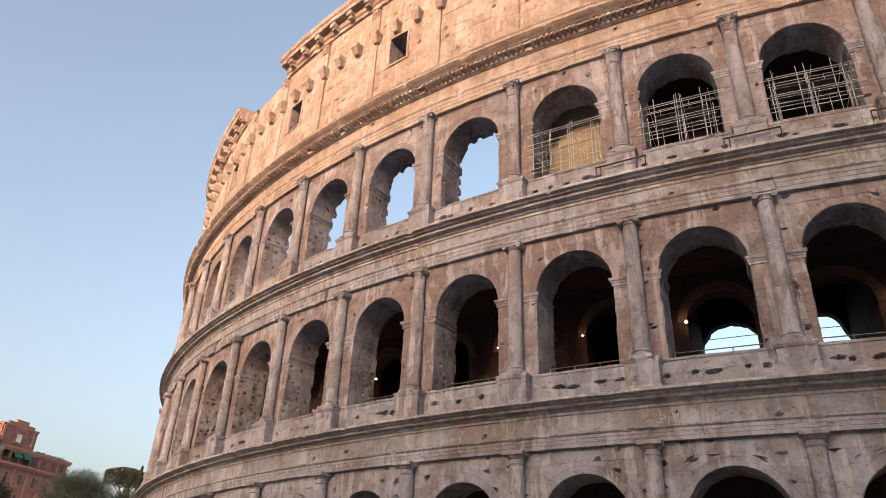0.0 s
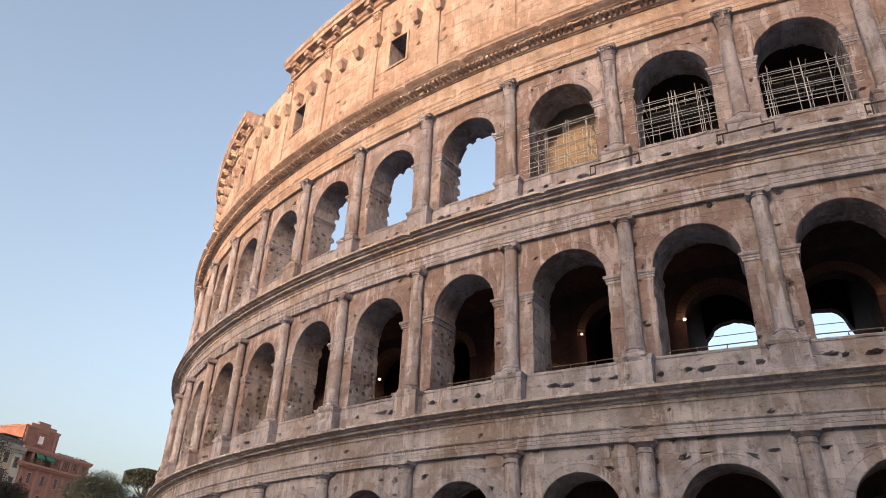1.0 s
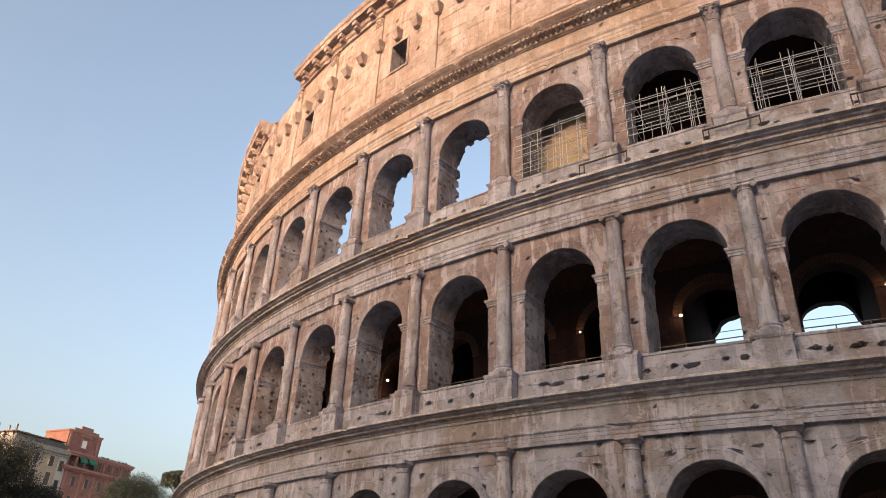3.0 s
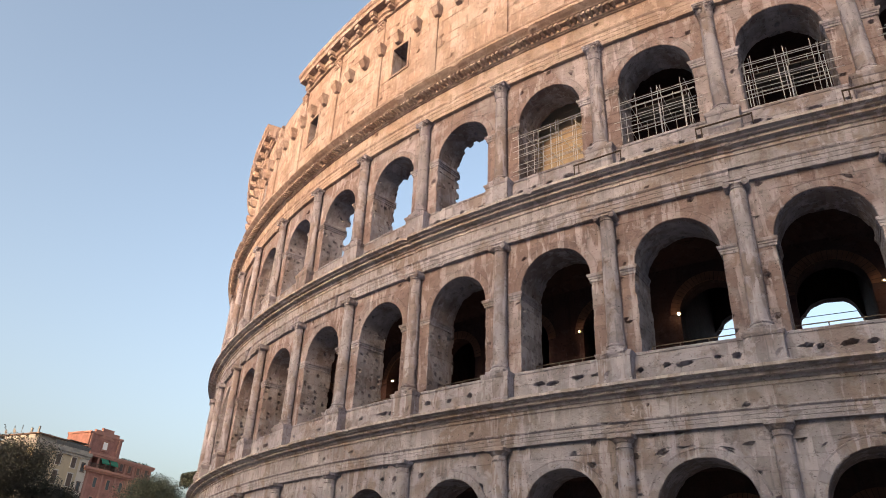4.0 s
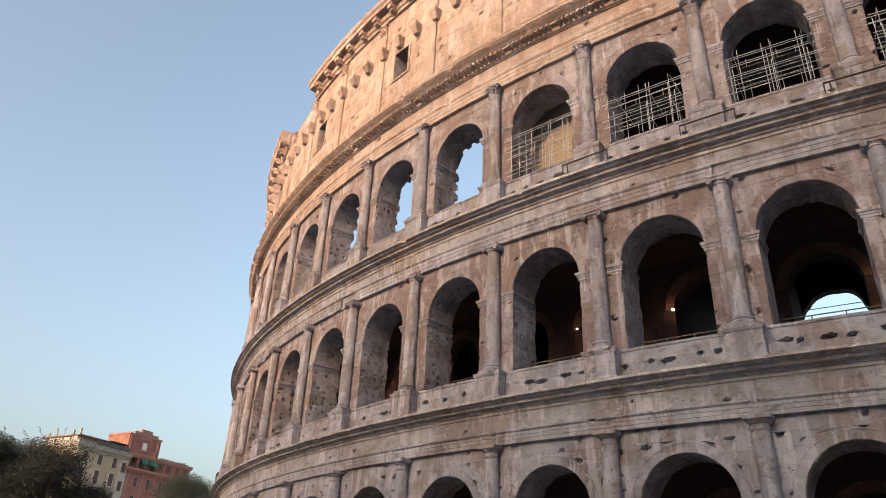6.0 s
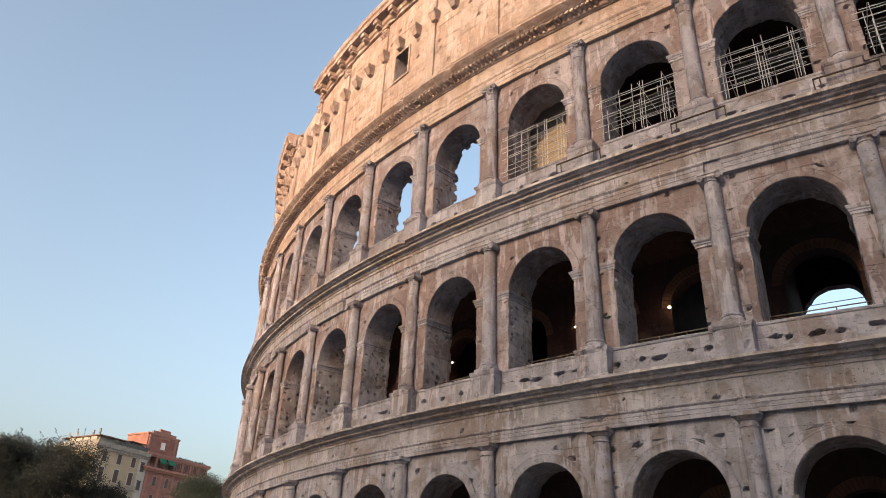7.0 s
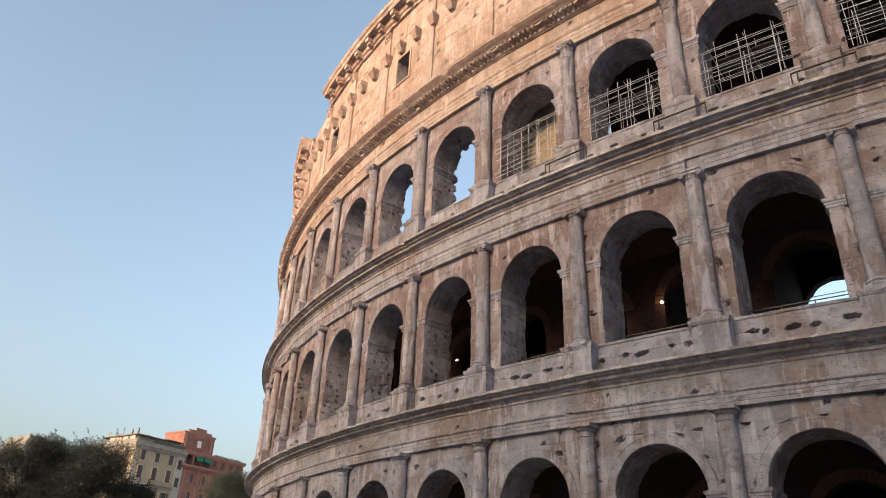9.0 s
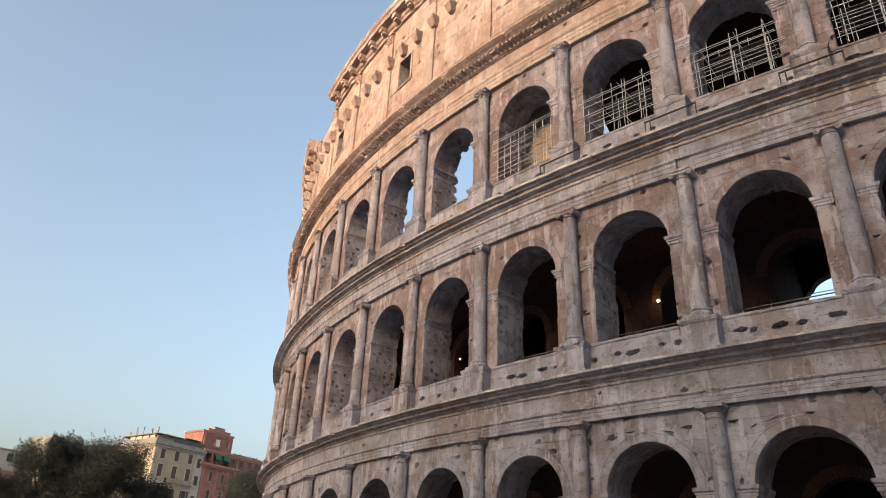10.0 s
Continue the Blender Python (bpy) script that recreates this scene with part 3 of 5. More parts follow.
def half_column(i, order):
    st = STOREYS[order]
    foot = -0.25 if order == 0 else st["sill"] - 0.05
    top = st["top"]
    cap = (0.72, 0.60, 1.13)[order]
    m = at_wall(-i * BAY, COLUMN_OFF, 0)
    s = Soup()
    P = spin(drum_profile(foot + 0.5, top - cap, 0.44, 0.385, 3 + (i + order) % 2), 22 if i in FINE else 14, (165, 375), 0.035, i * 3 + order * 17)
    ang, rad = np.arctan2(P[..., 1], P[..., 0]), np.hypot(P[..., 0], P[..., 1])
    worn = pits(ang * 0.5, P[..., 2], i * 1.9 + order, 0.6, 0.4, (0.07, 0.14), 0.13)
    P[..., :2] *= (1 - worn / rad)[..., None]
    s.grid(P)
    col = child("half_column", s.mesh("half_column", PALE, True), arena)
    col.matrix_basis = m
    for me, name, z in ((BASES[(i + order) % 3], "base", foot), (CAPS[order, (i * 2 + order) % 3], "capital", top)):
        o = child(name, me, col)
        o.matrix_basis = Matrix.Translation((0, 0, z)) @ Matrix.Diagonal((0.86, 0.9, 1.0, 1.0))
    return col


def pedestal(i, z0, z1, width=1.66, out=0.80):
    """The column's pedestal, proud of the parapet, with a moulded cap and foot."""
    a = -i * BAY
    s = Soup()
    prof = [(0.06, z0), (0.06, z0 + 0.22), (0.0, z0 + 0.30), (0.0, z1 - 0.26), (0.04, z1 - 0.22), (0.09, z1 - 0.10), (0.10, z1 - 0.02), (0.10, z1), (-0.5, z1 + 0.01)]
    pr = np.array(prof)
    zz = np.r_[pr[:3, 1], np.linspace(pr[3, 1] - (z1 - z0) * 0.5, pr[3, 1], 5), pr[4:, 1]]
    pp = np.interp(np.arange(len(zz)), np.arange(len(zz)), np.r_[pr[:3, 0], np.zeros(5), pr[4:, 0]])
    h = width / 2
    ring = [(-h, -0.05, -1, 0), (-h, 0.35 * out, -1, 0), (-h, out, -1, 1)] + [(f * h, out, 0, 1) for f in np.linspace(-0.9, 0.9, 9)] + [(h, out, 1, 1), (h, 0.35 * out, 1, 0), (h, -0.05, 1, 0)]
    rows = []
    for z, p in zip(zz, pp):
        q = np.array(ring)
        A, O = a + q[:, 0] + p * q[:, 2], q[:, 1] + p * q[:, 3]
        wob = 0.03 * rough(A * 2, np.full_like(A, z * 2), i + z0)
        dent = pits(A, np.full_like(A, z), i + 31 + z0, 0.8, 0.5, (0.10, 0.16), 0.15) * (q[:, 2] == 0)
        rows.append(W(A + wob * q[:, 2], O + wob * q[:, 3] - dent, np.full_like(A, z)))
    s.grid(np.stack(rows, 0))
    return child("pedestal", s.mesh("pedestal", PALE), arena)


def parapet(bay, z0, z1, cell):
    """The wall between two pedestals, with a worn coping; rows of sockets where fittings were robbed."""
    l, r = -(bay + 1) * BAY + 0.8, -bay * BAY - 0.8
    s = Soup()
    cuts = [l, l + (r - l) * (0.34 + 0.1 * hashed(np.array(bay), np.array(2))), l + (r - l) * (0.70 + 0.08 * hashed(np.array(bay), np.array(4))), r]
    for a0, a1 in zip(cuts[:-1], cuts[1:]):
        for y0, y1 in ((z0, z0 + 0.55 * (z1 - z0)), (z0 + 0.55 * (z1 - z0), z1 - 0.16)):
            A, O, Z = block_grid(const(a0), const(a1), y0, y1, 0.14, bay + z0, cell * 0.6, hole=0.0, rough_amp=0.03)
            line = z0 + 0.50 * (z1 - z0)
            for q in range(5):
                if hashed(np.array(bay * 5 + q), np.array(z0 + 6)) < 0.25:
                    continue
                n = hashed(np.array(bay * 3 + q), np.array(z0))
                px = l + (r - l) * (0.10 + 0.20 * q + 0.12 * (n - 0.5))
                wid = 0.13 + 0.30 * hashed(np.array(bay + q * 7), np.array(z0 + 1)) ** 2
                tall = 0.085 + 0.05 * hashed(np.array(bay + q * 3), np.array(z0 + 2))
                d = np.hypot((A - px) / wid, (Z - line - 0.16 * (n - 0.5)) / tall) + 0.7 * rough(A * 3.5, Z * 6, bay + q)
                O = O - 0.34 * np.clip(2.6 * (1 - d), 0, 1)
            s.grid(W(A, O, Z))
        s.grid(moulding(a0, a1, [(0.12, z1 - 0.16), (0.19, z1 - 0.15), (0.21, z1 - 0.04), (0.17, z1), (-0.7, z1 + 0.02), (-0.7, z1 - 0.9)], bay + z0, 0.25, 0.05))
    return child("parapet", s.mesh("parapet", PALE), arena)


def back_panel(a0, a1, off, z0, z1, mat, name, n=6, flip=True):
    a = np.linspace(a0, a1, n)
    return child(name, Soup().grid(np.stack([W(a, off, z0), W(a, off, z1)], 0), flip=flip).mesh(name, mat), arena)


PIECES = range(-2, 4)                      # bays of the middle tiers whose stones are single pieces
later = []                                 # stones made last

for bay in range(FIRST, LAST):
    cell = 0.10 if bay in FINE else 0.22
    for k, st in enumerate(STOREYS):
        mat = RUSTY if k else PALE
        wall = child("arch_wall", soffit(bay, st, 0.085 if bay in FINE and k else 0.16).mesh("arch_wall", JAMB), arena)
        blocks = face_blocks(bay, st, cell, 0.26 if k else 0.6)
        rings = voussoirs(bay, st)
        if k == 1 and bay in PIECES:
            later.append(("stone_block", blocks, mat, wall))
        else:
            s = Soup()
            for A, O, Z in blocks:
                s.grid(W(A, O, Z))
            child("stonework", s.mesh("stonework", mat), wall, kind="stuff")
        if k and bay in range(-3, 5):
            later.append(("voussoir", rings, mat, wall))
        else:
            s = Soup()
            for P in rings:
                s.grid(P, flip=True)
            child("arch_ring", s.mesh("arch_ring", mat), wall, kind="stuff")
        for side in (-1, 1):
            child("impost", impost(bay, st, side).mesh("impost", PALE), wall)
        z0, z1, z2, z3, out = ENTABLATURES[k]
        child("architrave", architrave(bay, k, z0, z1).mesh("architrave", ATTIC if k == 2 else PALE), arena)
        s = Soup()
        cuts = np.linspace(-(bay + 1) * BAY, -bay * BAY, 5)
        for a0, a1 in zip(cuts[:-1], cuts[1:]):
            A, O, Z = block_grid(const(a0), const(a1), z1, z2, 0.26, bay + z1, cell, hole=0.12, rough_amp=0.03)
            s.grid(W(A, O, Z))
        child("frieze", s.mesh("frieze", ATTIC if k == 2 else PALE), arena)
        child("cornice", run(bay, (bracketed_profile if k == 2 else cornice_profile)(z2, z3, out), k + 5.0, 4, 0.035, 0.2).mesh("cornice", CRUST if k < 2 else ATTIC), arena)
    parapet(bay, 11.72, 13.40, cell)
    parapet(bay, 23.98, 25.85, cell)

for i in range(FIRST, LAST + 1):
    for order in range(3):
        half_column(i, order)
    pedestal(i, 11.70, 13.36)
    pedestal(i, 23.96, 25.80, 1.62, 0.78)

# small brackets under the third cornice
bm = bmesh.new()
cuboid(bm, -0.10, 0.10, -0.42, 0.2, -0.26, 0.03, 0.03)
tube(bm, (-0.10, -0.40, -0.15), (0.10, -0.40, -0.15), 0.13, 8)
bracket_mesh = shared(bm, "modillion", ATTIC)
for bay in range(FIRST, LAST):
    for j in range(18):
        a = -(bay + (j + 0.5) / 18) * BAY
        if hashed(np.array(bay * 18 + j), np.array(3)) < 0.06:
            continue
        o = child("modillion", bracket_mesh, arena)
        o.matrix_basis = at_wall(a, 0.60, 36.46)

# -- the attic --
AT0, AT1 = 37.05, 49.15
WIN_Z0, WIN_Z1, WIN_HALF = 41.45, 44.25, 0.92


def attic_bay(bay):
    """One bay of the plain top storey; every second one has a square window."""
    l, r = -(bay + 1) * BAY, -bay * BAY
    win = bay % 2 == 0
    wc = -(bay + 0.57) * BAY
    cell = 0.16 if bay in range(-1, 8) else 0.3
    s, core, stones = Soup(), Soup(), []
    for j, (z0, z1) in enumerate(courses(AT0 + 1.6, AT1, 0.90)):
        shift = BAY / 4 * (0.5 if j % 2 else 0.0) + 0.3 * (hashed(np.array(j), np.array(bay)) - 0.5)
        stops = [l] + [l + shift + BAY / 4 * q for q in range(0, 5) if 0.3 < shift + BAY / 4 * q < BAY - 0.3] + [r]
        spans = list(zip(stops[:-1], stops[1:]))
        if win and z1 > WIN_Z0 and z0 < WIN_Z1:
            cut = []
            for a0, a1 in spans:
                for b0, b1 in ((a0, min(a1, wc - WIN_HALF)), (max(a0, wc + WIN_HALF), a1)):
                    if b1 - b0 > 0.05:
                        cut.append((b0, b1))
            for y0, y1 in ((z0, min(z1, WIN_Z0)), (max(z0, WIN_Z1), z1)):
                if y1 - y0 > 0.03:
                    stones.append(block_grid(const(wc - WIN_HALF), const(wc + WIN_HALF), y0, y1, 0.05, bay + j, cell, hole=0.1))
            spans = cut
        for a0, a1 in spans:
            stones.append(block_grid(const(a0), const(a1), z0, z1, 0.05, bay * 1.3 + j, cell, recess=0.026, hole=0.14, rough_amp=0.035, tilt=0.012))
    # the back and, over the window, its deep reveal
    if win:
        x0, x1 = wc - WIN_HALF, wc + WIN_HALF
        loop_a, loop_z = np.array([x0, x1, x1, x0, x0]), np.array([WIN_Z0, WIN_Z0, WIN_Z1, WIN_Z1, WIN_Z0])
        reveal = Soup().grid(np.stack([W(loop_a, 0.0, loop_z), W(loop_a, -1.0, loop_z), W(loop_a, -2.0, loop_z)], 0))
    if win:
        core.grid(W(np.array([[l, wc - WIN_HALF], [l, wc - WIN_HALF]]), -0.5, np.array([[AT0, AT0], [AT1, AT1]])))
    else:
        core.grid(W(np.array([[l, r], [l, r]]), -0.5, np.array([[AT0, AT0], [AT1, AT1]])))
    wall = child("attic_wall", core.mesh("attic_wall", ATTIC), arena)
    if bay in range(1, 5):
        later.append(("stone_block", stones, ATTIC, wall))
    else:
        for q in stones:
            s.grid(W(*q))
        child("stonework", s.mesh("stonework", ATTIC), wall, kind="stuff")
    child("plinth", run(bay, [(0.0, AT0), (0.42, AT0), (0.42, AT0 + 1.25), (0.47, AT0 + 1.30), (0.50, AT0 + 1.42), (0.44, AT0 + 1.5), (0.04, AT0 + 1.66)], 3.3, 4, 0.04).mesh("plinth", ATTIC), wall)
    if win:
        child("reveal", reveal.mesh("reveal", JAMB), wall)
        bm = bmesh.new()
        h = WIN_HALF
        for x0, x1, z0, z1 in ((-h - 0.22, -h, WIN_Z0 - 0.2, WIN_Z1 + 0.22), (h, h + 0.22, WIN_Z0 - 0.2, WIN_Z1 + 0.22), (-h, h, WIN_Z1, WIN_Z1 + 0.22), (-h, h, WIN_Z0 - 0.2, WIN_Z0)):
            cuboid(bm, x0, x1, -0.09, 0.12, z0, z1, 0.02)
        part("window_frame", bm, ATTIC, wall, "moulded stone window frame", at_wall(wc, 0.05, 0))
        bm = bmesh.new()
        y = 0.9
        tube(bm, (-h, y, WIN_Z0 + 0.95), (h, y, WIN_Z0 + 0.95), 0.03)
        for q in range(4):
            x = -h + q * h / 2
            tube(bm, (x, y, WIN_Z0), (x + h / 2, y, WIN_Z0 + 0.95), 0.025)
            tube(bm, (x + h / 2, y, WIN_Z0), (x, y, WIN_Z0 + 0.95), 0.025)
        part("lattice_rail", bm, STEEL, wall, "crossed metal guard rail", at_wall(wc, 0.05, 0))
    return wall


bm = bmesh.new()
cuboid(bm, -0.40, 0.40, -0.72, 0.15, 0.10, 0.50, 0.04)
v = [bm.verts.new(p) for p in ((-0.38, 0.15, 0.1), (0.38, 0.15, 0.1), (0.38, -0.70, 0.1), (-0.38, -0.70, 0.1), (-0.24, 0.15, -0.62), (0.24, 0.15, -0.62), (0.26, -0.34, -0.52), (-0.26, -0.34, -0.52))]
for q in ((0, 3, 7, 4), (3, 2, 6, 7), (2, 1, 5, 6), (7, 6, 5, 4)):
    bm.faces.new([v[j] for j in q])
corbel_mesh = shared(bm, "corbel", ATTIC)
bm = bmesh.new()
cuboid(bm, -0.30, 0.30, -0.62, 0.2, -0.55, 0.0, 0.05)
cuboid(bm, -0.26, 0.26, -0.42, 0.2, -0.80, -0.5, 0.05)
console_mesh = shared(bm, "console", ATTIC)
bm = bmesh.new()
cuboid(bm, -0.52, 0.52, -0.22, 0.2, -0.14, 0.0, 0.02)
cuboid(bm, -0.46, 0.46, -0.14, 0.2, -1.20, -0.14, 0.02)
for q in range(3):
    for zz in (-1.1, -0.7):
        bmesh.ops.create_icosphere(bm, subdivisions=1, radius=0.19, matrix=Matrix.Translation((-0.32 + 0.32 * q, -0.16, zz + 0.2)) @ Matrix.Diagonal((0.8, 0.8, 1.2, 1)))
for s_ in (-1, 1):
    tube(bm, (s_ * 0.4, 0.1, -0.24), (s_ * 0.5, -0.3, -0.24), 0.11, 8)
pil_cap_mesh = shared(bm, "capital", ATTIC)

TOP_PROFILE = [(0.10, 49.1), (0.30, 49.15), (0.30, 49.5), (0.46, 49.6), (0.50, 50.12), (1.14, 50.16), (1.22, 50.5), (1.36, 50.62), (1.44, 50.9), (1.40, 51.05), (-1.6, 51.12), (-1.6, 48.6)]
BROKEN = [(4.93, 6.42), (9.3, 9.9), (11.2, 12.4)]      # stretches, in bays, where the top cornice is lost


def lost(i):
    return any(p < i < q for p, q in BROKEN)


for bay in range(FIRST, LAST):
    attic_bay(bay)
    for j in range(3):
        i = bay + (0.27, 0.60, 0.93)[j]
        o = child("corbel", corbel_mesh, arena)
        o.matrix_basis = at_wall(-i * BAY, 0.08, 45.15)
    s = Soup()
    s.grid(W(np.linspace(-(bay + 1) * BAY, -bay * BAY, 5)[None] + 0 * np.array([[0], [0]]), np.array([[0.06], [-1.6]]), 49.15 + np.array([[0.0], [0.06]]) + 0.1 * rough(np.linspace(bay * 9.0, bay * 9.0 + 6, 5), np.zeros(5))[None]))
    child("wall_top", s.mesh("wall_top", ATTIC), arena)
    # the crowning cornice, stone by stone
    s = Soup()
    for q in range(5):
        i0, i1 = bay + q / 5, bay + (q + 1) / 5
        if not lost((i0 + i1) / 2):
            s.grid(moulding(-i1 * BAY, -i0 * BAY, TOP_PROFILE, 7.0, 0.3, 0.07))
            for e in (i0, i1):
                if lost(e + (0.1 if e == i1 else -0.1)):
                    pr = np.array(TOP_PROFILE)
                    s.grid(np.stack([W(-e * BAY, pr[:, 0] - 0.03, pr[:, 1]), W(-e * BAY, np.full(len(pr), -1.0), np.full(len(pr), 49.8))], 0), flip=e == i1)
    if s.n:
        child("crowning_cornice", s.mesh("crowning_cornice", ATTIC), arena)
    for j in range(3):
        i = bay + (0.10, 0.43, 0.76)[j]
        if not lost(i):
            o = child("console", console_mesh, arena)
            o.matrix_basis = at_wall(-i * BAY, 0.46, 50.14)
    # back of the attic wall
    if bay % 2 == 0:
        back_panel(-(bay + 1) * BAY, -bay * BAY, -2.0, 33.0, WIN_Z0, ATTIC, "attic_back")
        back_panel(-(bay + 1) * BAY, -bay * BAY, -2.0, WIN_Z1, 51.0, ATTIC, "attic_back")
        wc = -(bay + 0.57) * BAY
        back_panel(-(bay + 1) * BAY, wc - WIN_HALF, -2.0, WIN_Z0, WIN_Z1, ATTIC, "attic_back")
        back_panel(wc + WIN_HALF, -bay * BAY, -2.0, WIN_Z0, WIN_Z1, ATTIC, "attic_back")
        # dark back panel: the window's inner shade is put into its colour
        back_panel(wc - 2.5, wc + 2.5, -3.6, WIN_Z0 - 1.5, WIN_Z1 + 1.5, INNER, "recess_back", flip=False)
    else:
        back_panel(-(bay + 1) * BAY, -bay * BAY, -2.0, 33.0, 51.0, ATTIC, "attic_back")

for i in range(FIRST, LAST + 1):
    s = Soup()
    h = 0.47
    zz = np.linspace(AT0 + 1.4, 47.9, 9)
    A = -i * BAY + np.array([-h, -h, -h * 0.4, h * 0.4, h, h])
    O = np.array([0.0, 0.20, 0.20, 0.20, 0.20, 0.0])
    s.grid(W(A[None] + 0.02 * rough(A[None] * 3, zz[:, None]), O[None] + 0.02 * rough(A[None] * 2, zz[:, None], i) * (O > 0), zz[:, None]))
    pil = child("pilaster", s.mesh("pilaster", ATTIC), arena)
    o = child("capital", pil_cap_mesh, pil)
    o.matrix_basis = at_wall(-i * BAY, 0.14, 49.1)


# -- galleries behind the arches, in INNER with their shade in its colour --
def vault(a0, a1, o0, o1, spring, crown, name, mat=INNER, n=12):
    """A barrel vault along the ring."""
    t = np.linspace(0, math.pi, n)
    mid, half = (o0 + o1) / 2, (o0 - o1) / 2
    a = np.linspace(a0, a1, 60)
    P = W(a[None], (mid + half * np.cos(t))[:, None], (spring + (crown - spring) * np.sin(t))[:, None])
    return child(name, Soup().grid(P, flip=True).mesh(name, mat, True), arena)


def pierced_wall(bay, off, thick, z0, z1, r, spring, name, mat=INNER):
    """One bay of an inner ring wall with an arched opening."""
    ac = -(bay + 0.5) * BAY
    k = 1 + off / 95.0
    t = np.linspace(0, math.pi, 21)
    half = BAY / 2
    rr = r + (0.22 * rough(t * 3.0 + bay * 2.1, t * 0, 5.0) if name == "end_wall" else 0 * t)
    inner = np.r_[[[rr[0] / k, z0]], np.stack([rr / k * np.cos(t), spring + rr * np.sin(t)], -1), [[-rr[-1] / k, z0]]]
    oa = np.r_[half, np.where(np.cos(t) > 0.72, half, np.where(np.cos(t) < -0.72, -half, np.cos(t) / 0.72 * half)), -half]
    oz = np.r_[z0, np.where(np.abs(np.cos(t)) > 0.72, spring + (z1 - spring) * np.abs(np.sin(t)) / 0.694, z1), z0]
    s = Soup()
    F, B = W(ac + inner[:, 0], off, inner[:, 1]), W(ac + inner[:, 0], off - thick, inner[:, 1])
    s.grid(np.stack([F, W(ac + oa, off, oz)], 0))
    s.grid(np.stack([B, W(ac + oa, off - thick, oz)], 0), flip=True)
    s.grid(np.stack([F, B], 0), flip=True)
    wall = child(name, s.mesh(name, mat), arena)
    if name == "inner_arch_wall":
        rg = Soup()
        rr = np.array([r, r, r + 0.55, r + 0.55]) / k
        oo = np.array([-0.3, 0.09, 0.09, -0.02])
        for c0, c1 in zip(np.linspace(0, math.pi, 28)[:-1], np.linspace(0, math.pi, 28)[1:]):
            T = np.array([c0 + 0.006, (c0 + c1) / 2, c1 - 0.006])
            rg.grid(W(ac + rr[:, None] * np.cos(T)[None], off + oo[:, None] + 0.04 * (hashed(np.array(c0 * 9), np.array(bay)) - 0.5), spring + (rr * k)[:, None] * np.sin(T)[None]), flip=True)
        child("brick_arch", rg.mesh("brick_arch", REDBRICK), wall, "reddish brick arch ring")
    return wall


A_END, A_BEG = -LAST * BAY, -FIRST * BAY
long_a = np.linspace(A_END, A_BEG, 80)


def slab(o0, o1, z, name, mat=INNER, thick=0.4):
    s = Soup()
    s.grid(np.stack([W(long_a, o0, z), W(long_a, o1, z)], 0))
    s.grid(np.stack([W(long_a, o0, z - thick), W(long_a, o1, z - thick)], 0), flip=True)
    return child(name, s.mesh(name, mat), arena)


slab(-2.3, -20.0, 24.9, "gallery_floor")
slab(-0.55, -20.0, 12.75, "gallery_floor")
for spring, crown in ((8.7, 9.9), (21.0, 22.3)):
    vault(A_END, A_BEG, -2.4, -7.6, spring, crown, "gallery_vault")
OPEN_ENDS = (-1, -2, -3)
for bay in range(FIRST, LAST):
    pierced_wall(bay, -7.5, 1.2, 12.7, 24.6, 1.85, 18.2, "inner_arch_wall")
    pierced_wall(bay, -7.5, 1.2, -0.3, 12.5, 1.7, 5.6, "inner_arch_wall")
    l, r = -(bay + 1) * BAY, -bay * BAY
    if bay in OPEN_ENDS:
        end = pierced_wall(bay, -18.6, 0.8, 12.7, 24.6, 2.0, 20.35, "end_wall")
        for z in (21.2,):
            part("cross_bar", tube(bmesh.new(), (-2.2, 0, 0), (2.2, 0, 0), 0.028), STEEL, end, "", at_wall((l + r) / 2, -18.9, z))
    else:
        # plain backs added, out of view, so no light leaks in from behind
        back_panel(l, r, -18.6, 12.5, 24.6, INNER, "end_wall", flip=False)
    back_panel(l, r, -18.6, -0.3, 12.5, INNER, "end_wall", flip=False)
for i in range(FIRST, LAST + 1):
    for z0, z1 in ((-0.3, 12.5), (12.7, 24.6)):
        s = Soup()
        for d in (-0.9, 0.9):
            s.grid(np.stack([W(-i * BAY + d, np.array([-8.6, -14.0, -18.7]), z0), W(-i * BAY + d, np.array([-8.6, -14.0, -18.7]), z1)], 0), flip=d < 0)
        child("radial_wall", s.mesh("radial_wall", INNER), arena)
# unseen walls added at both cut ends to keep daylight out
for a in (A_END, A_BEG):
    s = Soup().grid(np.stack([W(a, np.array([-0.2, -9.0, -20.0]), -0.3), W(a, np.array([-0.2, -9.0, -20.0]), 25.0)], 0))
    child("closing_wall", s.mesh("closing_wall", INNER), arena)

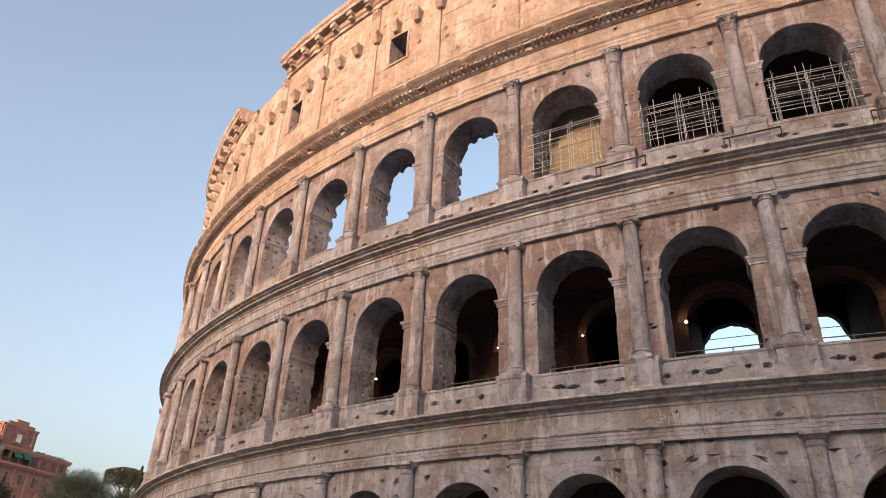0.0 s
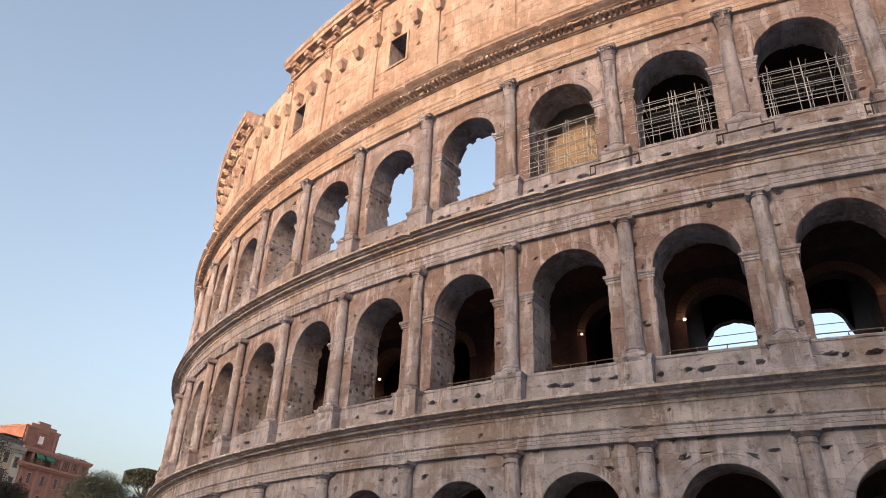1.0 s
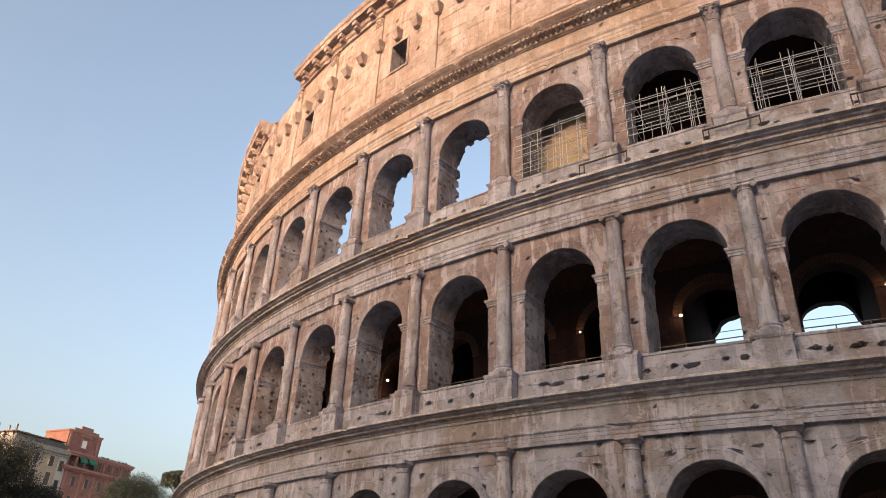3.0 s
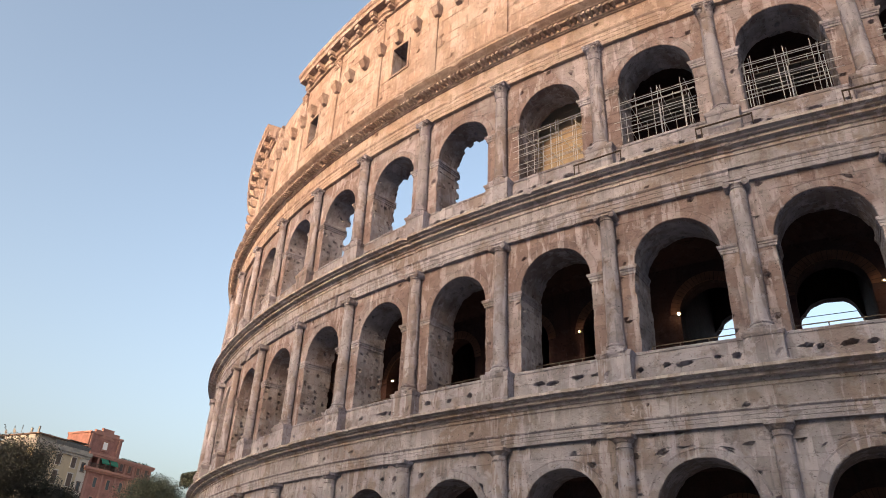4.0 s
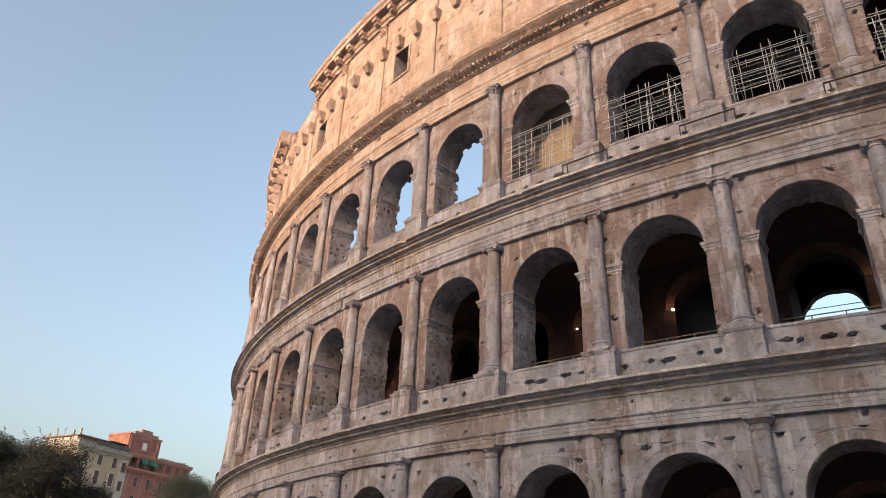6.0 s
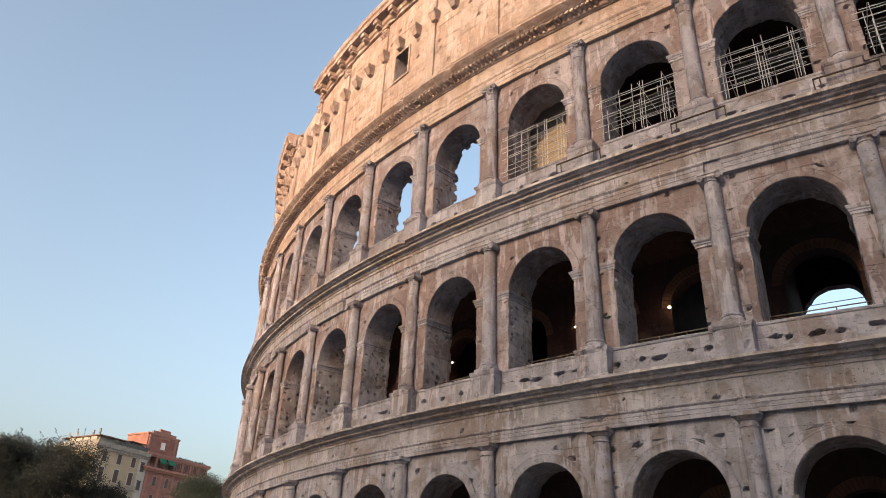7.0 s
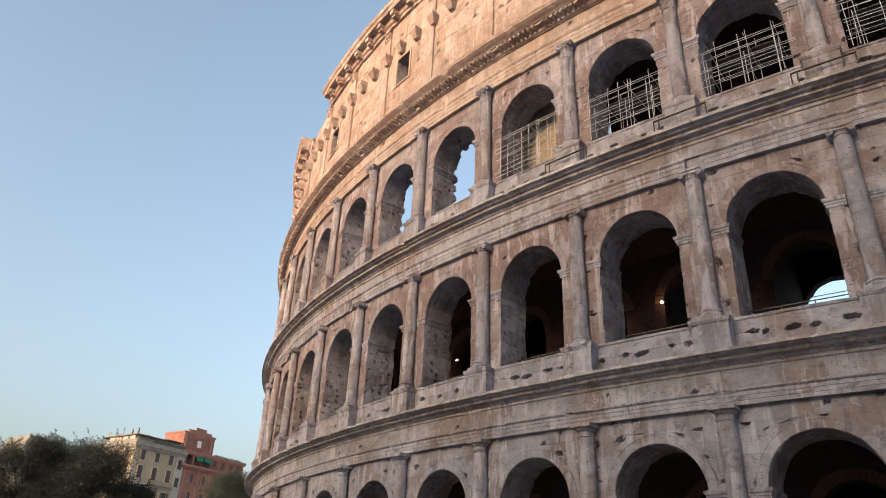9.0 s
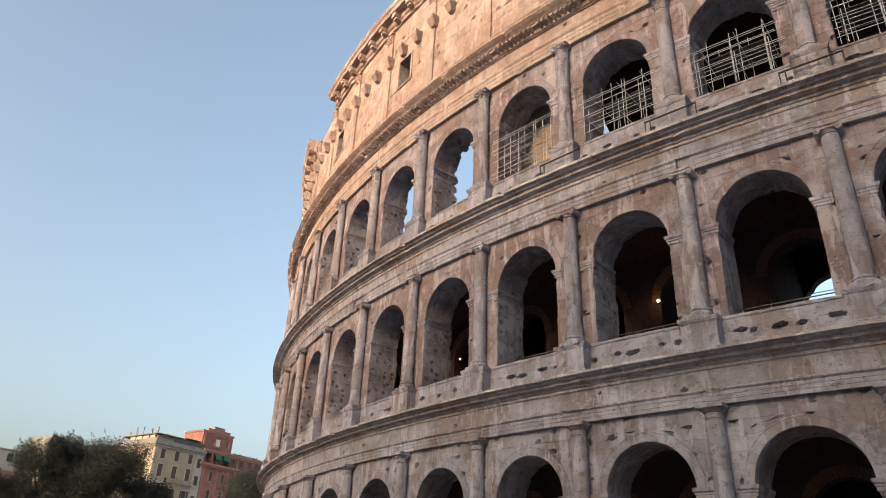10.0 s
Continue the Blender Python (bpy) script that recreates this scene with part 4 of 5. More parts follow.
# third tier: masonry stands behind the arches only beside the scaffolds
for bay in range(FIRST, 1):
    l, r = -(bay + 1) * BAY, -bay * BAY
    if bay == 0:
        s = Soup()
        for j, (z0, z1) in enumerate(courses(24.9, 34.6, 0.62)):
            A, O, Z = block_grid(const(l - 0.8), const(l + 6.3), z0, z1, -3.4, z0, 0.22, hole=0.0, rough_amp=0.05, recess=0.02)
            s.grid(W(A, O, Z))
        for a, f in ((l - 0.8, True), (l + 6.3, False)):
            s.grid(np.stack([W(a, np.array([-3.4, -4.6]), 24.9), W(a, np.array([-3.4, -4.6]), 34.6)], 0), flip=f)
        s.grid(np.stack([W(np.linspace(l - 0.8, l + 6.3, 5), -4.6, 24.9), W(np.linspace(l - 0.8, l + 6.3, 5), -4.6, 34.6)], 0), flip=True)
        s.grid(np.stack([W(np.linspace(l - 0.8, l + 6.3, 5), -3.4, 34.6), W(np.linspace(l - 0.8, l + 6.3, 5), -4.6, 34.6)], 0))
        child("inner_brick_wall", s.mesh("inner_brick_wall", BRICK), arena, "tan rendered brick wall behind an arch", "stuff")
        part("lintel", box(-2.9, 2.9, -0.32, 0.1, 0, 0.34, 0.03), LINTEL, arena, "pale concrete lintel", at_wall((l + r) / 2, -3.4, 27.55))
        part("brick_infill", box(-2.85, 2.85, -0.2, 0.1, 0, 2.6, 0.03), REDBRICK, arena, "dark brick infill", at_wall((l + r) / 2, -3.4, 24.95))
    else:
        # here too INNER carries the shade in its dark colour
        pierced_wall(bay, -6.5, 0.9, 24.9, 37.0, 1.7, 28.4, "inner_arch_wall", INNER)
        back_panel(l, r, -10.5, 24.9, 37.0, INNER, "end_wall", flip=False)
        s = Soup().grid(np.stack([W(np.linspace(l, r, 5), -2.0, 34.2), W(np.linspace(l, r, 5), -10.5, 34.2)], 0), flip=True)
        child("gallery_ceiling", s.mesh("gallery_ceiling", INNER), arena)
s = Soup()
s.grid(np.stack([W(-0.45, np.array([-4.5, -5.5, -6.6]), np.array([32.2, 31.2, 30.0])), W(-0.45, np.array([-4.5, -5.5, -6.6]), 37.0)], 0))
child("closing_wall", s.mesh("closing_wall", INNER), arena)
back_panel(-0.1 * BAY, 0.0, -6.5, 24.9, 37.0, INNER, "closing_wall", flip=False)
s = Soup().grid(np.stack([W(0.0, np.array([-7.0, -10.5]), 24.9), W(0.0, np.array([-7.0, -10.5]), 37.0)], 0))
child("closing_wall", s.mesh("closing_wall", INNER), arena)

# ---- lamps in the second gallery ----
for i, big, lz in ((-1.885, 0.04, 18.2), (-0.20, 0.08, 18.1), (0.82, 0.045, 18.2), (1.80, 0.035, 18.4), (2.62, 0.05, 18.1), (3.62, 0.07, 18.1)):
    lamp = thing("wall_lamp", at_wall(-i * BAY, -7.38, lz), "small lit floodlight fixed to the inner gallery pier", "lamp", "lamps in the gallery")
    bm = box(-0.12, 0.12, -0.10, 0.06, -0.02, 0.16, 0.02)
    part("housing", bm, RAIL, lamp)
    bm = bmesh.new()
    bmesh.ops.create_uvsphere(bm, u_segments=12, v_segments=8, radius=big, matrix=Matrix.Translation((0, -0.16, 0.04)))
    part("bulb", bm, GLOW, lamp, "glowing warm bulb")
    light = bpy.data.lights.new("lamp_light", "POINT")
    light.energy, light.color, light.shadow_soft_size = 1.2 * big / 0.05, (1.0, 0.66, 0.36), 0.05
    spot = new("lamp_light", light)
    spot.matrix_basis = at_wall(-i * BAY, -7.0, lz)

# ---- guard rails behind the parapets ----
for bay in range(FIRST, 7):
    l, r = -(bay + 1) * BAY + 1.3, -bay * BAY - 1.3
    rail = thing("guard_rail", at_wall((l + r) / 2, -1.6, 12.8), "thin dark iron guard rail behind the parapet", "railing", "gallery rails")
    h = (r - l) / 2
    for z in (1.0, 1.42):
        part("rail_bar", tube(bmesh.new(), (-h, 0, z), (h, 0, z), 0.03), RAIL, rail)
    for q in range(4):
        x = -h + 2 * h * q / 3
        part("rail_post", tube(bmesh.new(), (x, 0, -0.05), (x, 0, 1.42), 0.03), RAIL, rail)

# ---- scaffolds in the third tier ----
for bay in (0, -1, -2, -3):
    ac = -(bay + 0.5) * BAY
    rnd = random.Random(bay + 40)
    sc = thing("scaffold", at_wall(ac, 0.0, 25.9), "tubular steel scaffold standing in an open arch", "scaffold", "scaffolds in the arches")
    top = 2.95 if bay else 3.3
    planes = ((-0.16, [-2.03, -1.75, -0.12, 0.12, 1.62, 1.85] if bay else [-2.08, -1.45, -0.9, -0.34, 0.3, 0.95, 1.65, 2.0], top), (1.2, [-1.5, -0.2, 0.1, 1.35], 4.6), (2.7, [-1.2, 0.4, 1.2], 5.0))
    for y, xs, h in planes:
        for x0 in xs:
            x = x0 + rnd.uniform(-0.12, 0.12)
            hh = h * (1.0 if y > 0 or xs.index(x0) % 2 == 0 else 0.72) + rnd.uniform(-0.2, 0.1) + (0.5 if y < 0 and rnd.random() < 0.2 and bay else 0)
            base = 0.02 if y < 0.3 else -0.98
            part("standard", tube(bmesh.new(), (x, y, base), (x, y, hh), 0.021), STEEL, sc)
    heights = [0.5, 1.05, 1.55, 1.68, 2.3, 2.9] if bay else [0.3, 0.62, 1.0, 1.6, 1.74, 2.1, 2.5, 3.2]
    for z in heights:
        z += rnd.uniform(-0.06, 0.06)
        e = 2.5 if rnd.random() < 0.5 else 2.12
        part("ledger", tube(bmesh.new(), (-e, -0.21, z), (rnd.choice((2.2, 2.55)), -0.21, z), 0.021), STEEL, sc)
    part("ledger", tube(bmesh.new(), (-2.45, -0.21, heights[-1] - 0.16), (2.5, -0.21, heights[-1] - 0.16), 0.021), STEEL, sc)
    for y, zs in ((1.25, (0.3, 1.0, 1.9, 2.5, 3.6)), (2.75, (0.6, 1.5, 3.0))):
        for z in zs:
            part("ledger", tube(bmesh.new(), (-1.95, y, z), (1.95, y, z), 0.020), STEEL, sc)
    for x in (-1.7, 0.2, 1.7):
        for z in (1.2, 3.2):
            part("transom", tube(bmesh.new(), (x, -0.2, z), (x, 3.1, z + 0.02), 0.020), STEEL, sc)
    if bay == 0:
        continue
    bm = bmesh.new()
    for x in (-1.2, -0.4, 0.4, 1.2):
        cuboid(bm, x - 0.38, x + 0.38, 1.4, 3.0, 3.32, 3.36)
    part("deck", bm, PLASTIC, sc, "grey scaffold boards")

# ---- rusty safety bars on the third tier's pedestals ----
for i in (0, -1, -2, -3):
    bar = thing("safety_bar", at_wall(-i * BAY, 1.02, 24.05), "rusty iron safety bar on bent posts", "railing", "rusty bars")
    part("rail_bar", tube(bmesh.new(), (-1.42, 0, 0.78), (1.42, 0, 0.84), 0.05), RUST_IRON, bar)
    for x in (-1.4, -1.12, 1.38):
        part("rail_post", tube(bmesh.new(), (x, 0.02, -0.05), (x, 0.0, 0.82), 0.035), RUST_IRON, bar)



# ---- houses beyond ----
def house_frame(x, y, dx, dy):
    n = math.hypot(dx, dy)
    ex = Vector((dx / n, dy / n, 0))
    ey = Vector((0, 0, 1)).cross(ex)
    m = Matrix((ex, ey, (0, 0, 1))).transposed().to_4x4()
    m.translation = (x, y, 0)
    return m


def window(house, x, z0, z1, w, frame_mat, shutter=None, face="front", sill=True, open_shutters=False):
    """A framed window with a deep pane, on the front (y = 0) or on the left side (x = 0)."""
    pos = Matrix.Translation((x, 0, 0)) if face == "front" else Matrix.Translation((0, x, 0)) @ Matrix.Rotation(radians(-90), 4, "Z")
    bm = bmesh.new()
    for x0, x1, y0, y1 in ((-w / 2 - 0.22, -w / 2, z0, z1), (w / 2, w / 2 + 0.22, z0, z1), (-w / 2 - 0.28, w / 2 + 0.28, z1, z1 + 0.28)):
        cuboid(bm, x0, x1, -0.12, 0.06, y0, y1, 0.02)
    win = part("window", bm, frame_mat, house, "", pos)
    part("pane", box(-w / 2, w / 2, -0.035, 0.02, z0, z1), GLASS, win)
    if sill:
        part("sill", box(-w / 2 - 0.3, w / 2 + 0.3, -0.2, 0.05, z0 - 0.18, z0, 0.02), frame_mat, win)
    if shutter:
        for s in (-1, 1):
            c = s * (w * 0.75 + 0.02) if open_shutters else s * w * 0.25
            bm = box(c - w * 0.24, c + w * 0.24, -0.16, -0.07, z0 + 0.03, z1 - 0.03, 0.01)
            for q in range(7):
                zz = z0 + (z1 - z0) * (q + 0.7) / 8
                cuboid(bm, c - w * 0.2, c + w * 0.2, -0.19, -0.15, zz - 0.05, zz + 0.05)
            part("shutter", bm, shutter, win)
    return win


def band(house, x0, x1, depth, z0, z1, out, mat, name="cornice"):
    bm = box(x0 - out, x1 + out, -out, depth + out, z0, z1, 0.04)
    cuboid(bm, x0 - out * 0.6, x1 + out * 0.6, -out * 0.6, depth + out * 0.6, z0 - (z1 - z0) * 0.7, z0)
    return part(name, bm, mat, house)


# beige corner house with a roof terrace
beige = thing("apartment_house", house_frame(-169.5, 98.5, -0.12, 0.99), "beige rendered apartment house with brown shutters and roof terrace", "building")
part("wall", box(0, 15.6, 0, 20.0, 5, 36.2), BEIGE, beige)
for x in (0.0, 15.3):
    bm = bmesh.new()
    for q in range(20):
        cuboid(bm, x - 0.08, x + 0.75, -0.1, 0.4, 6 + q * 1.45, 6 + q * 1.45 + 1.35, 0.04)
    part("quoins", bm, TRIM, beige)
band(beige, 0, 15.6, 20.0, 35.4, 36.3, 0.7, GREYTRIM)
band(beige, 0, 15.6, 20.0, 26.0, 26.35, 0.25, TRIM, "string_course")
for x in (2.6, 7.1, 11.6):
    window(beige, x, 32.0, 34.5, 1.25, TRIM, SHUTTER)
    window(beige, x, 27.4, 30.6, 1.35, TRIM, SHUTTER)
    window(beige, x, 22.0, 24.8, 1.3, TRIM, SHUTTER, open_shutters=True)
    window(beige, x, 16.5, 19.3, 1.3, TRIM, SHUTTER)
for y in (3.4, 8.2, 13.0):
    window(beige, y, 32.0, 34.5, 1.25, TRIM, SHUTTER, "side")
    window(beige, y, 27.4, 30.6, 1.35, TRIM, SHUTTER, "side")
part("corner_bay", box(13.4, 15.75, -0.14, 0.6, 5, 35.3, 0.03), TRIM, beige, "pale stone-faced end bay")
for z in (31.6, 26.9, 21.6):
    window(beige, 14.6, z, z + 2.0, 0.75, SHUTTER).location.y = -0.14
bm = box(5.6, 13.2, -1.1, 0.0, 26.1, 26.4, 0.03)
for q in range(26):
    tube(bm, (5.7 + q * 0.295, -1.0, 26.4), (5.7 + q * 0.295, -1.0, 27.3), 0.025, 4)
cuboid(bm, 5.6, 13.2, -1.05, -0.95, 27.28, 27.36)
part("balcony", bm, GREYTRIM, beige, "stone balcony with iron railing")
part("terrace_parapet", box(-0.1, 15.7, -0.1, 0.15, 36.3, 36.75, 0.03), GREYTRIM, beige)
bm = box(5.2, 15.6, -0.05, 0.05, 36.75, 37.75)
for q in range(9):
    tube(bm, (5.2 + q * 1.3, -0.08, 36.7), (5.2 + q * 1.3, -0.08, 38.0), 0.05)
part("terrace_screen", bm, PLASTIC, beige, "dark netting along the roof terrace")
bm = box(9.5, 15.2, 0.6, 6.0, 38.55, 38.7, 0.02)
for x, y in ((9.6, 0.7), (15.1, 0.7), (9.6, 5.9), (15.1, 5.9)):
    tube(bm, (x, y, 36.2), (x, y, 38.6), 0.07)
part("pergola", bm, SHUTTER, beige, "dark roof-terrace pergola")
part("terrace_parapet", box(-0.1, 0.15, -0.1, 20.0, 36.3, 37.1, 0.03), GREYTRIM, beige)
part("roof_room", box(1.5, 13.5, 2.0, 13.0, 36.2, 38.3), CREAM, beige)
part("roof", box(0.6, 14.2, 1.2, 16.8, 38.3, 38.6, 0.05), ROOF, beige, "terracotta roof edge")
for y in (3.6, 6.6, 9.6, 12.4):
    part("terrace_blind", box(0.85, 0.95, y - 1.1, y + 1.1, 37.0, 38.2, 0.02), TRIM, beige, "pale roof-terrace blind")
for x, y in ((1.4, 11.0), (1.6, 14.4)):
    bm = bmesh.new()
    bmesh.ops.create_cone(bm, cap_ends=True, segments=14, radius1=0.55, radius2=0.2, depth=0.22, matrix=Matrix.Translation((x - 0.3, y, 39.5)) @ Matrix.Rotation(radians(70), 4, "Y"))
    tube(bm, (x, y, 38.5), (x - 0.2, y, 39.5), 0.05)
    part("satellite_dish", bm, GREYTRIM, beige, "grey satellite dish")
part("terrace_glazing", box(8.5, 14.5, 0.5, 0.6, 36.8, 38.1), GLASS, beige)
for x, y, h in ((1.2, 2.2, 1.6), (1.0, 4.5, 1.3), (6.5, 5.0, 1.0)):
    part("chimney", box(x - 0.2, x + 0.2, y - 0.2, y + 0.2, 38.5, 38.6 + h, 0.03), GREYTRIM, beige)
for y in (9.0, 12.0):
    bm = tube(bmesh.new(), (1.5, y, 38.4), (1.5, y, 41.0), 0.05)
    for q in range(4):
        tube(bm, (1.0, y - 0.4, 40.2 + q * 0.2), (2.0, y + 0.4, 40.2 + q * 0.2), 0.03)
    part("aerial", bm, RAIL, beige)

# red house with a tower and a loggia
red = thing("red_house", house_frame(-171.4, 113.9, -0.12, 0.99), "brick-red apartment house with a stepped tower and green awnings", "building")
part("wall", box(0.3, 22.5, 0, 15, 5, 33.0), RED, red)
part("loggia_back", box(0.6, 22.2, 2.0, 14.5, 33.0, 36.6), RED, red)
band(red, 0.3, 22.5, 15, 32.6, 33.2, 1.0, REDTRIM)
band(red, 0.3, 22.5, 15, 36.4, 37.0, 0.5, REDTRIM, "roof_cornice")
for x in (0.4, 3.2, 6.0, 9.6, 12.5, 15.5, 18.6, 21.6):
    part("loggia_pier", box(x, x + 0.8, 0.0, 2.2, 33.0, 36.5, 0.03), REDTRIM, red)
part("loggia_wall", box(9.6, 22.4, 0.25, 2.0, 33.2, 36.4), RED, red)
for x in (11.3, 14.3, 17.4, 20.4):
    window(red, x, 34.0, 35.8, 1.0, REDTRIM, SHUTTER)
bm = bmesh.new()
for q in range(70):
    tube(bm, (0.4 + q * 0.14, -0.4, 33.2), (0.4 + q * 0.14, -0.4, 34.2), 0.02, 4)
cuboid(bm, 0.3, 10.2, -0.45, -0.35, 34.18, 34.26)
part("balcony_rail", bm, RAIL, red)
for x in (4.0, 7.0):
    bm = bmesh.new()
    v = [bm.verts.new(p) for p in ((x, 0.1, 36.3), (x + 2.5, 0.1, 36.3), (x + 2.5, -1.0, 34.9), (x, -1.0, 34.9), (x, -1.02, 34.5), (x + 2.5, -1.02, 34.5))]
    bm.faces.new((v[0], v[1], v[2], v[3]))
    bm.faces.new((v[3], v[2], v[5], v[4]))
    bmesh.ops.solidify(bm, geom=bm.faces[:], thickness=0.04)
    part("awning", bm, AWNING, red, "green canvas awning, rolled out")
for x in (4.0, 8.3, 12.6, 16.9, 20.7):
    window(red, x, 28.6, 31.0, 1.0, REDTRIM)
    window(red, x, 23.6, 26.2, 1.0, REDTRIM)
    window(red, x, 18.6, 21.2, 1.0, REDTRIM)
for x in (1.2, 6.1, 10.4, 14.7, 19.0):
    part("wall_strip", box(x - 0.35, x + 0.35, -0.12, 0.05, 12.0, 32.3, 0.02), REDTRIM, red)
for q in range(26):
    part("stone_course", box(0.25, 22.5, -0.028, 0.02, 12.2 + q * 0.78, 12.2 + q * 0.78 + 0.66), RED, red)
tower = part("tower", box(0.2, 11.2, 1.6, 10.0, 36.8, 42.2), RED, red, "square roof tower")
bm = box(0.0, 11.4, 1.4, 10.2, 42.0, 42.5, 0.04)
cuboid(bm, 1.6, 9.8, 1.5, 2.2, 42.5, 43.2, 0.04)
cuboid(bm, 3.8, 7.6, 1.5, 2.2, 43.2, 44.0, 0.04)
part("stepped_gable", bm, REDTRIM, tower)
bm = bmesh.new()
v = [bm.verts.new(p) for p in ((3.0, 1.45, 41.3), (8.4, 1.45, 41.3), (5.7, 1.45, 42.8))]
bm.faces.new(v)
r_ = bmesh.ops.extrude_face_region(bm, geom=bm.faces[:])
bmesh.ops.translate(bm, verts=[g for g in r_["geom"] if isinstance(g, bmesh.types.BMVert)], vec=(0, 0.3, 0))
part("pediment", bm, REDTRIM, tower)
part("tower_window", box(5.0, 6.5, 1.50, 1.62, 38.6, 40.5), WHITE, tower, "pale blind in the tower window")
bm = bmesh.new()
for x0, x1, z0, z1 in ((4.7, 5.0, 38.3, 40.8), (6.5, 6.8, 38.3, 40.8), (5.0, 6.5, 40.5, 40.8), (4.5, 7.0, 38.1, 38.4)):
    cuboid(bm, x0, x1, 1.42, 1.62, z0, z1, 0.02)
part("window_frame", bm, REDTRIM, tower)
for x in (0.6, 9.9):
    part("corner_strip", box(x, x + 0.6, 1.42, 1.62, 37.0, 42.0, 0.02), REDTRIM, tower)
bm = bmesh.new()
rnd = random.Random(3)
for q in range(900):
    x, y, z = rnd.uniform(11.5, 22.3), rnd.uniform(0.2, 2.0), 37.0
    h = rnd.uniform(0.2, 0.9) * (0.4 + 0.6 * abs(math.sin(x * 1.3)))
    c = Vector((x, y, z + rnd.uniform(0, h)))
    d = Vector((rnd.uniform(-1, 1), rnd.uniform(-1, 1), rnd.uniform(-1, 1))) * 0.18
    e = Vector((rnd.uniform(-1, 1), rnd.uniform(-1, 1), rnd.uniform(-1, 1))) * 0.18
    bm.faces.new([bm.verts.new(c + o) for o in (d, e, -d, -e)])
roof_plants = thing("roof_plants", house_frame(-171.4, 113.9, -0.12, 0.99), "low green planting along the red house's roof edge", "plants", kind="stuff")
part("leaves", bm, BUSH, roof_plants)

# pink house with a white top, and the cream gable behind
pink = thing("pink_house", house_frame(-190.0, 63.0, -0.12, 0.99), "dusty pink house with a white roof storey", "building")
part("wall", box(-14, 16, 0, 14, 4, 26.4), PINK, pink)
band(pink, -14, 16, 14, 26.4, 27.0, 0.5, TRIM)
part("roof_storey", box(-13.5, 15.2, 0.5, 13, 27.0, 30.9), TRIM, pink)
part("roof", box(-14, 15.7, 0, 13.5, 30.9, 31.2, 0.04), GREYTRIM, pink)
for x in (-11, -6, -1, 3.8, 8.6, 13.2):
    window(pink, x + 0.4, 28.2, 30.2, 1.6, TRIM).location.y = 0.5
    window(pink, x, 21.2, 23.8, 1.3, TRIM, SHUTTER)
    window(pink, x, 15.6, 18.4, 1.3, TRIM, SHUTTER)
cream = thing("cream_house", house_frame(-215.7, 84.0, -0.12, 0.99), "grey-cream house with a low gable and roof aerials", "building")
bm = box(5.2, 17.0, 0, 12, 4, 37.6)
v = [bm.verts.new(p) for p in ((5.2, 0, 37.6), (17.0, 0, 37.6), (6.2, 0, 41.0), (5.2, 12, 37.6), (17.0, 12, 37.6), (6.2, 12, 41.0))]
for q in ((0, 1, 2), (5, 4, 3), (0, 2, 5, 3), (2, 1, 4, 5)):
    bm.faces.new([v[j] for j in q])
part("wall", bm, CREAM, cream)
bm = bmesh.new()
tube(bm, (6.0, -0.1, 41.15), (17.4, -0.1, 37.6), 0.16, 4)
part("roof_edge", bm, ROOF, cream)
for x in (8.0, 11.0, 14.0):
    window(cream, x, 33.6, 35.8, 1.2, TRIM, SHUTTER)
for x in (9.0, 10.8):
    bm = bmesh.new()
    bmesh.ops.create_cone(bm, cap_ends=True, segments=14, radius1=0.6, radius2=0.2, depth=0.22, matrix=Matrix.Translation((x, -0.4, 40.9)) @ Matrix.Rotation(radians(75), 4, "X"))
    tube(bm, (x, 0.1, 39.6), (x, -0.3, 40.9), 0.05)
    part("satellite_dish", bm, GREYTRIM, cream)
bm = bmesh.new()
for x, h in ((7.5, 3.4), (9.5, 2.2), (15.5, 4.0)):
    tube(bm, (x, 2, 36.9), (x, 2, 39.0 + h), 0.05, 5)
    for q in range(4):
        tube(bm, (x - 0.5, 2, 38.5 + h - q * 0.25), (x + 0.5, 2, 38.5 + h - q * 0.25), 0.03, 4)
part("aerial", bm, RAIL, cream)


# ---- trees ----
def limb(bm, p, q, r0, r1, sides=7):
    p, q = Vector(p), Vector(q)
    m = Matrix.Translation((p + q) / 2) @ (q - p).to_track_quat("Z", "Y").to_matrix().to_4x4()
    bmesh.ops.create_cone(bm, cap_ends=True, segments=sides, radius1=r0, radius2=r1, depth=(q - p).length, matrix=m)


def leafy(points, size, seed):
    """Many small leaf sprays, each a bent quad, at the given places."""
    g = np.random.default_rng(seed)
    n = len(points)
    d = g.normal(size=(n, 3))
    d /= np.linalg.norm(d, axis=1)[:, None]
    e = np.cross(d, g.normal(size=(n, 3)))
    e /= np.linalg.norm(e, axis=1)[:, None]
    s = size * g.uniform(0.5, 1.3, (n, 1))
    quad = np.stack([points - d * s, points + e * s * 0.38, points + d * s, points - e * s * 0.38], 1)
    so = Soup()
    so.v, so.f, so.n = [quad.reshape(-1, 3)], [np.arange(4 * n).reshape(n, 4)], 4 * n
    return so


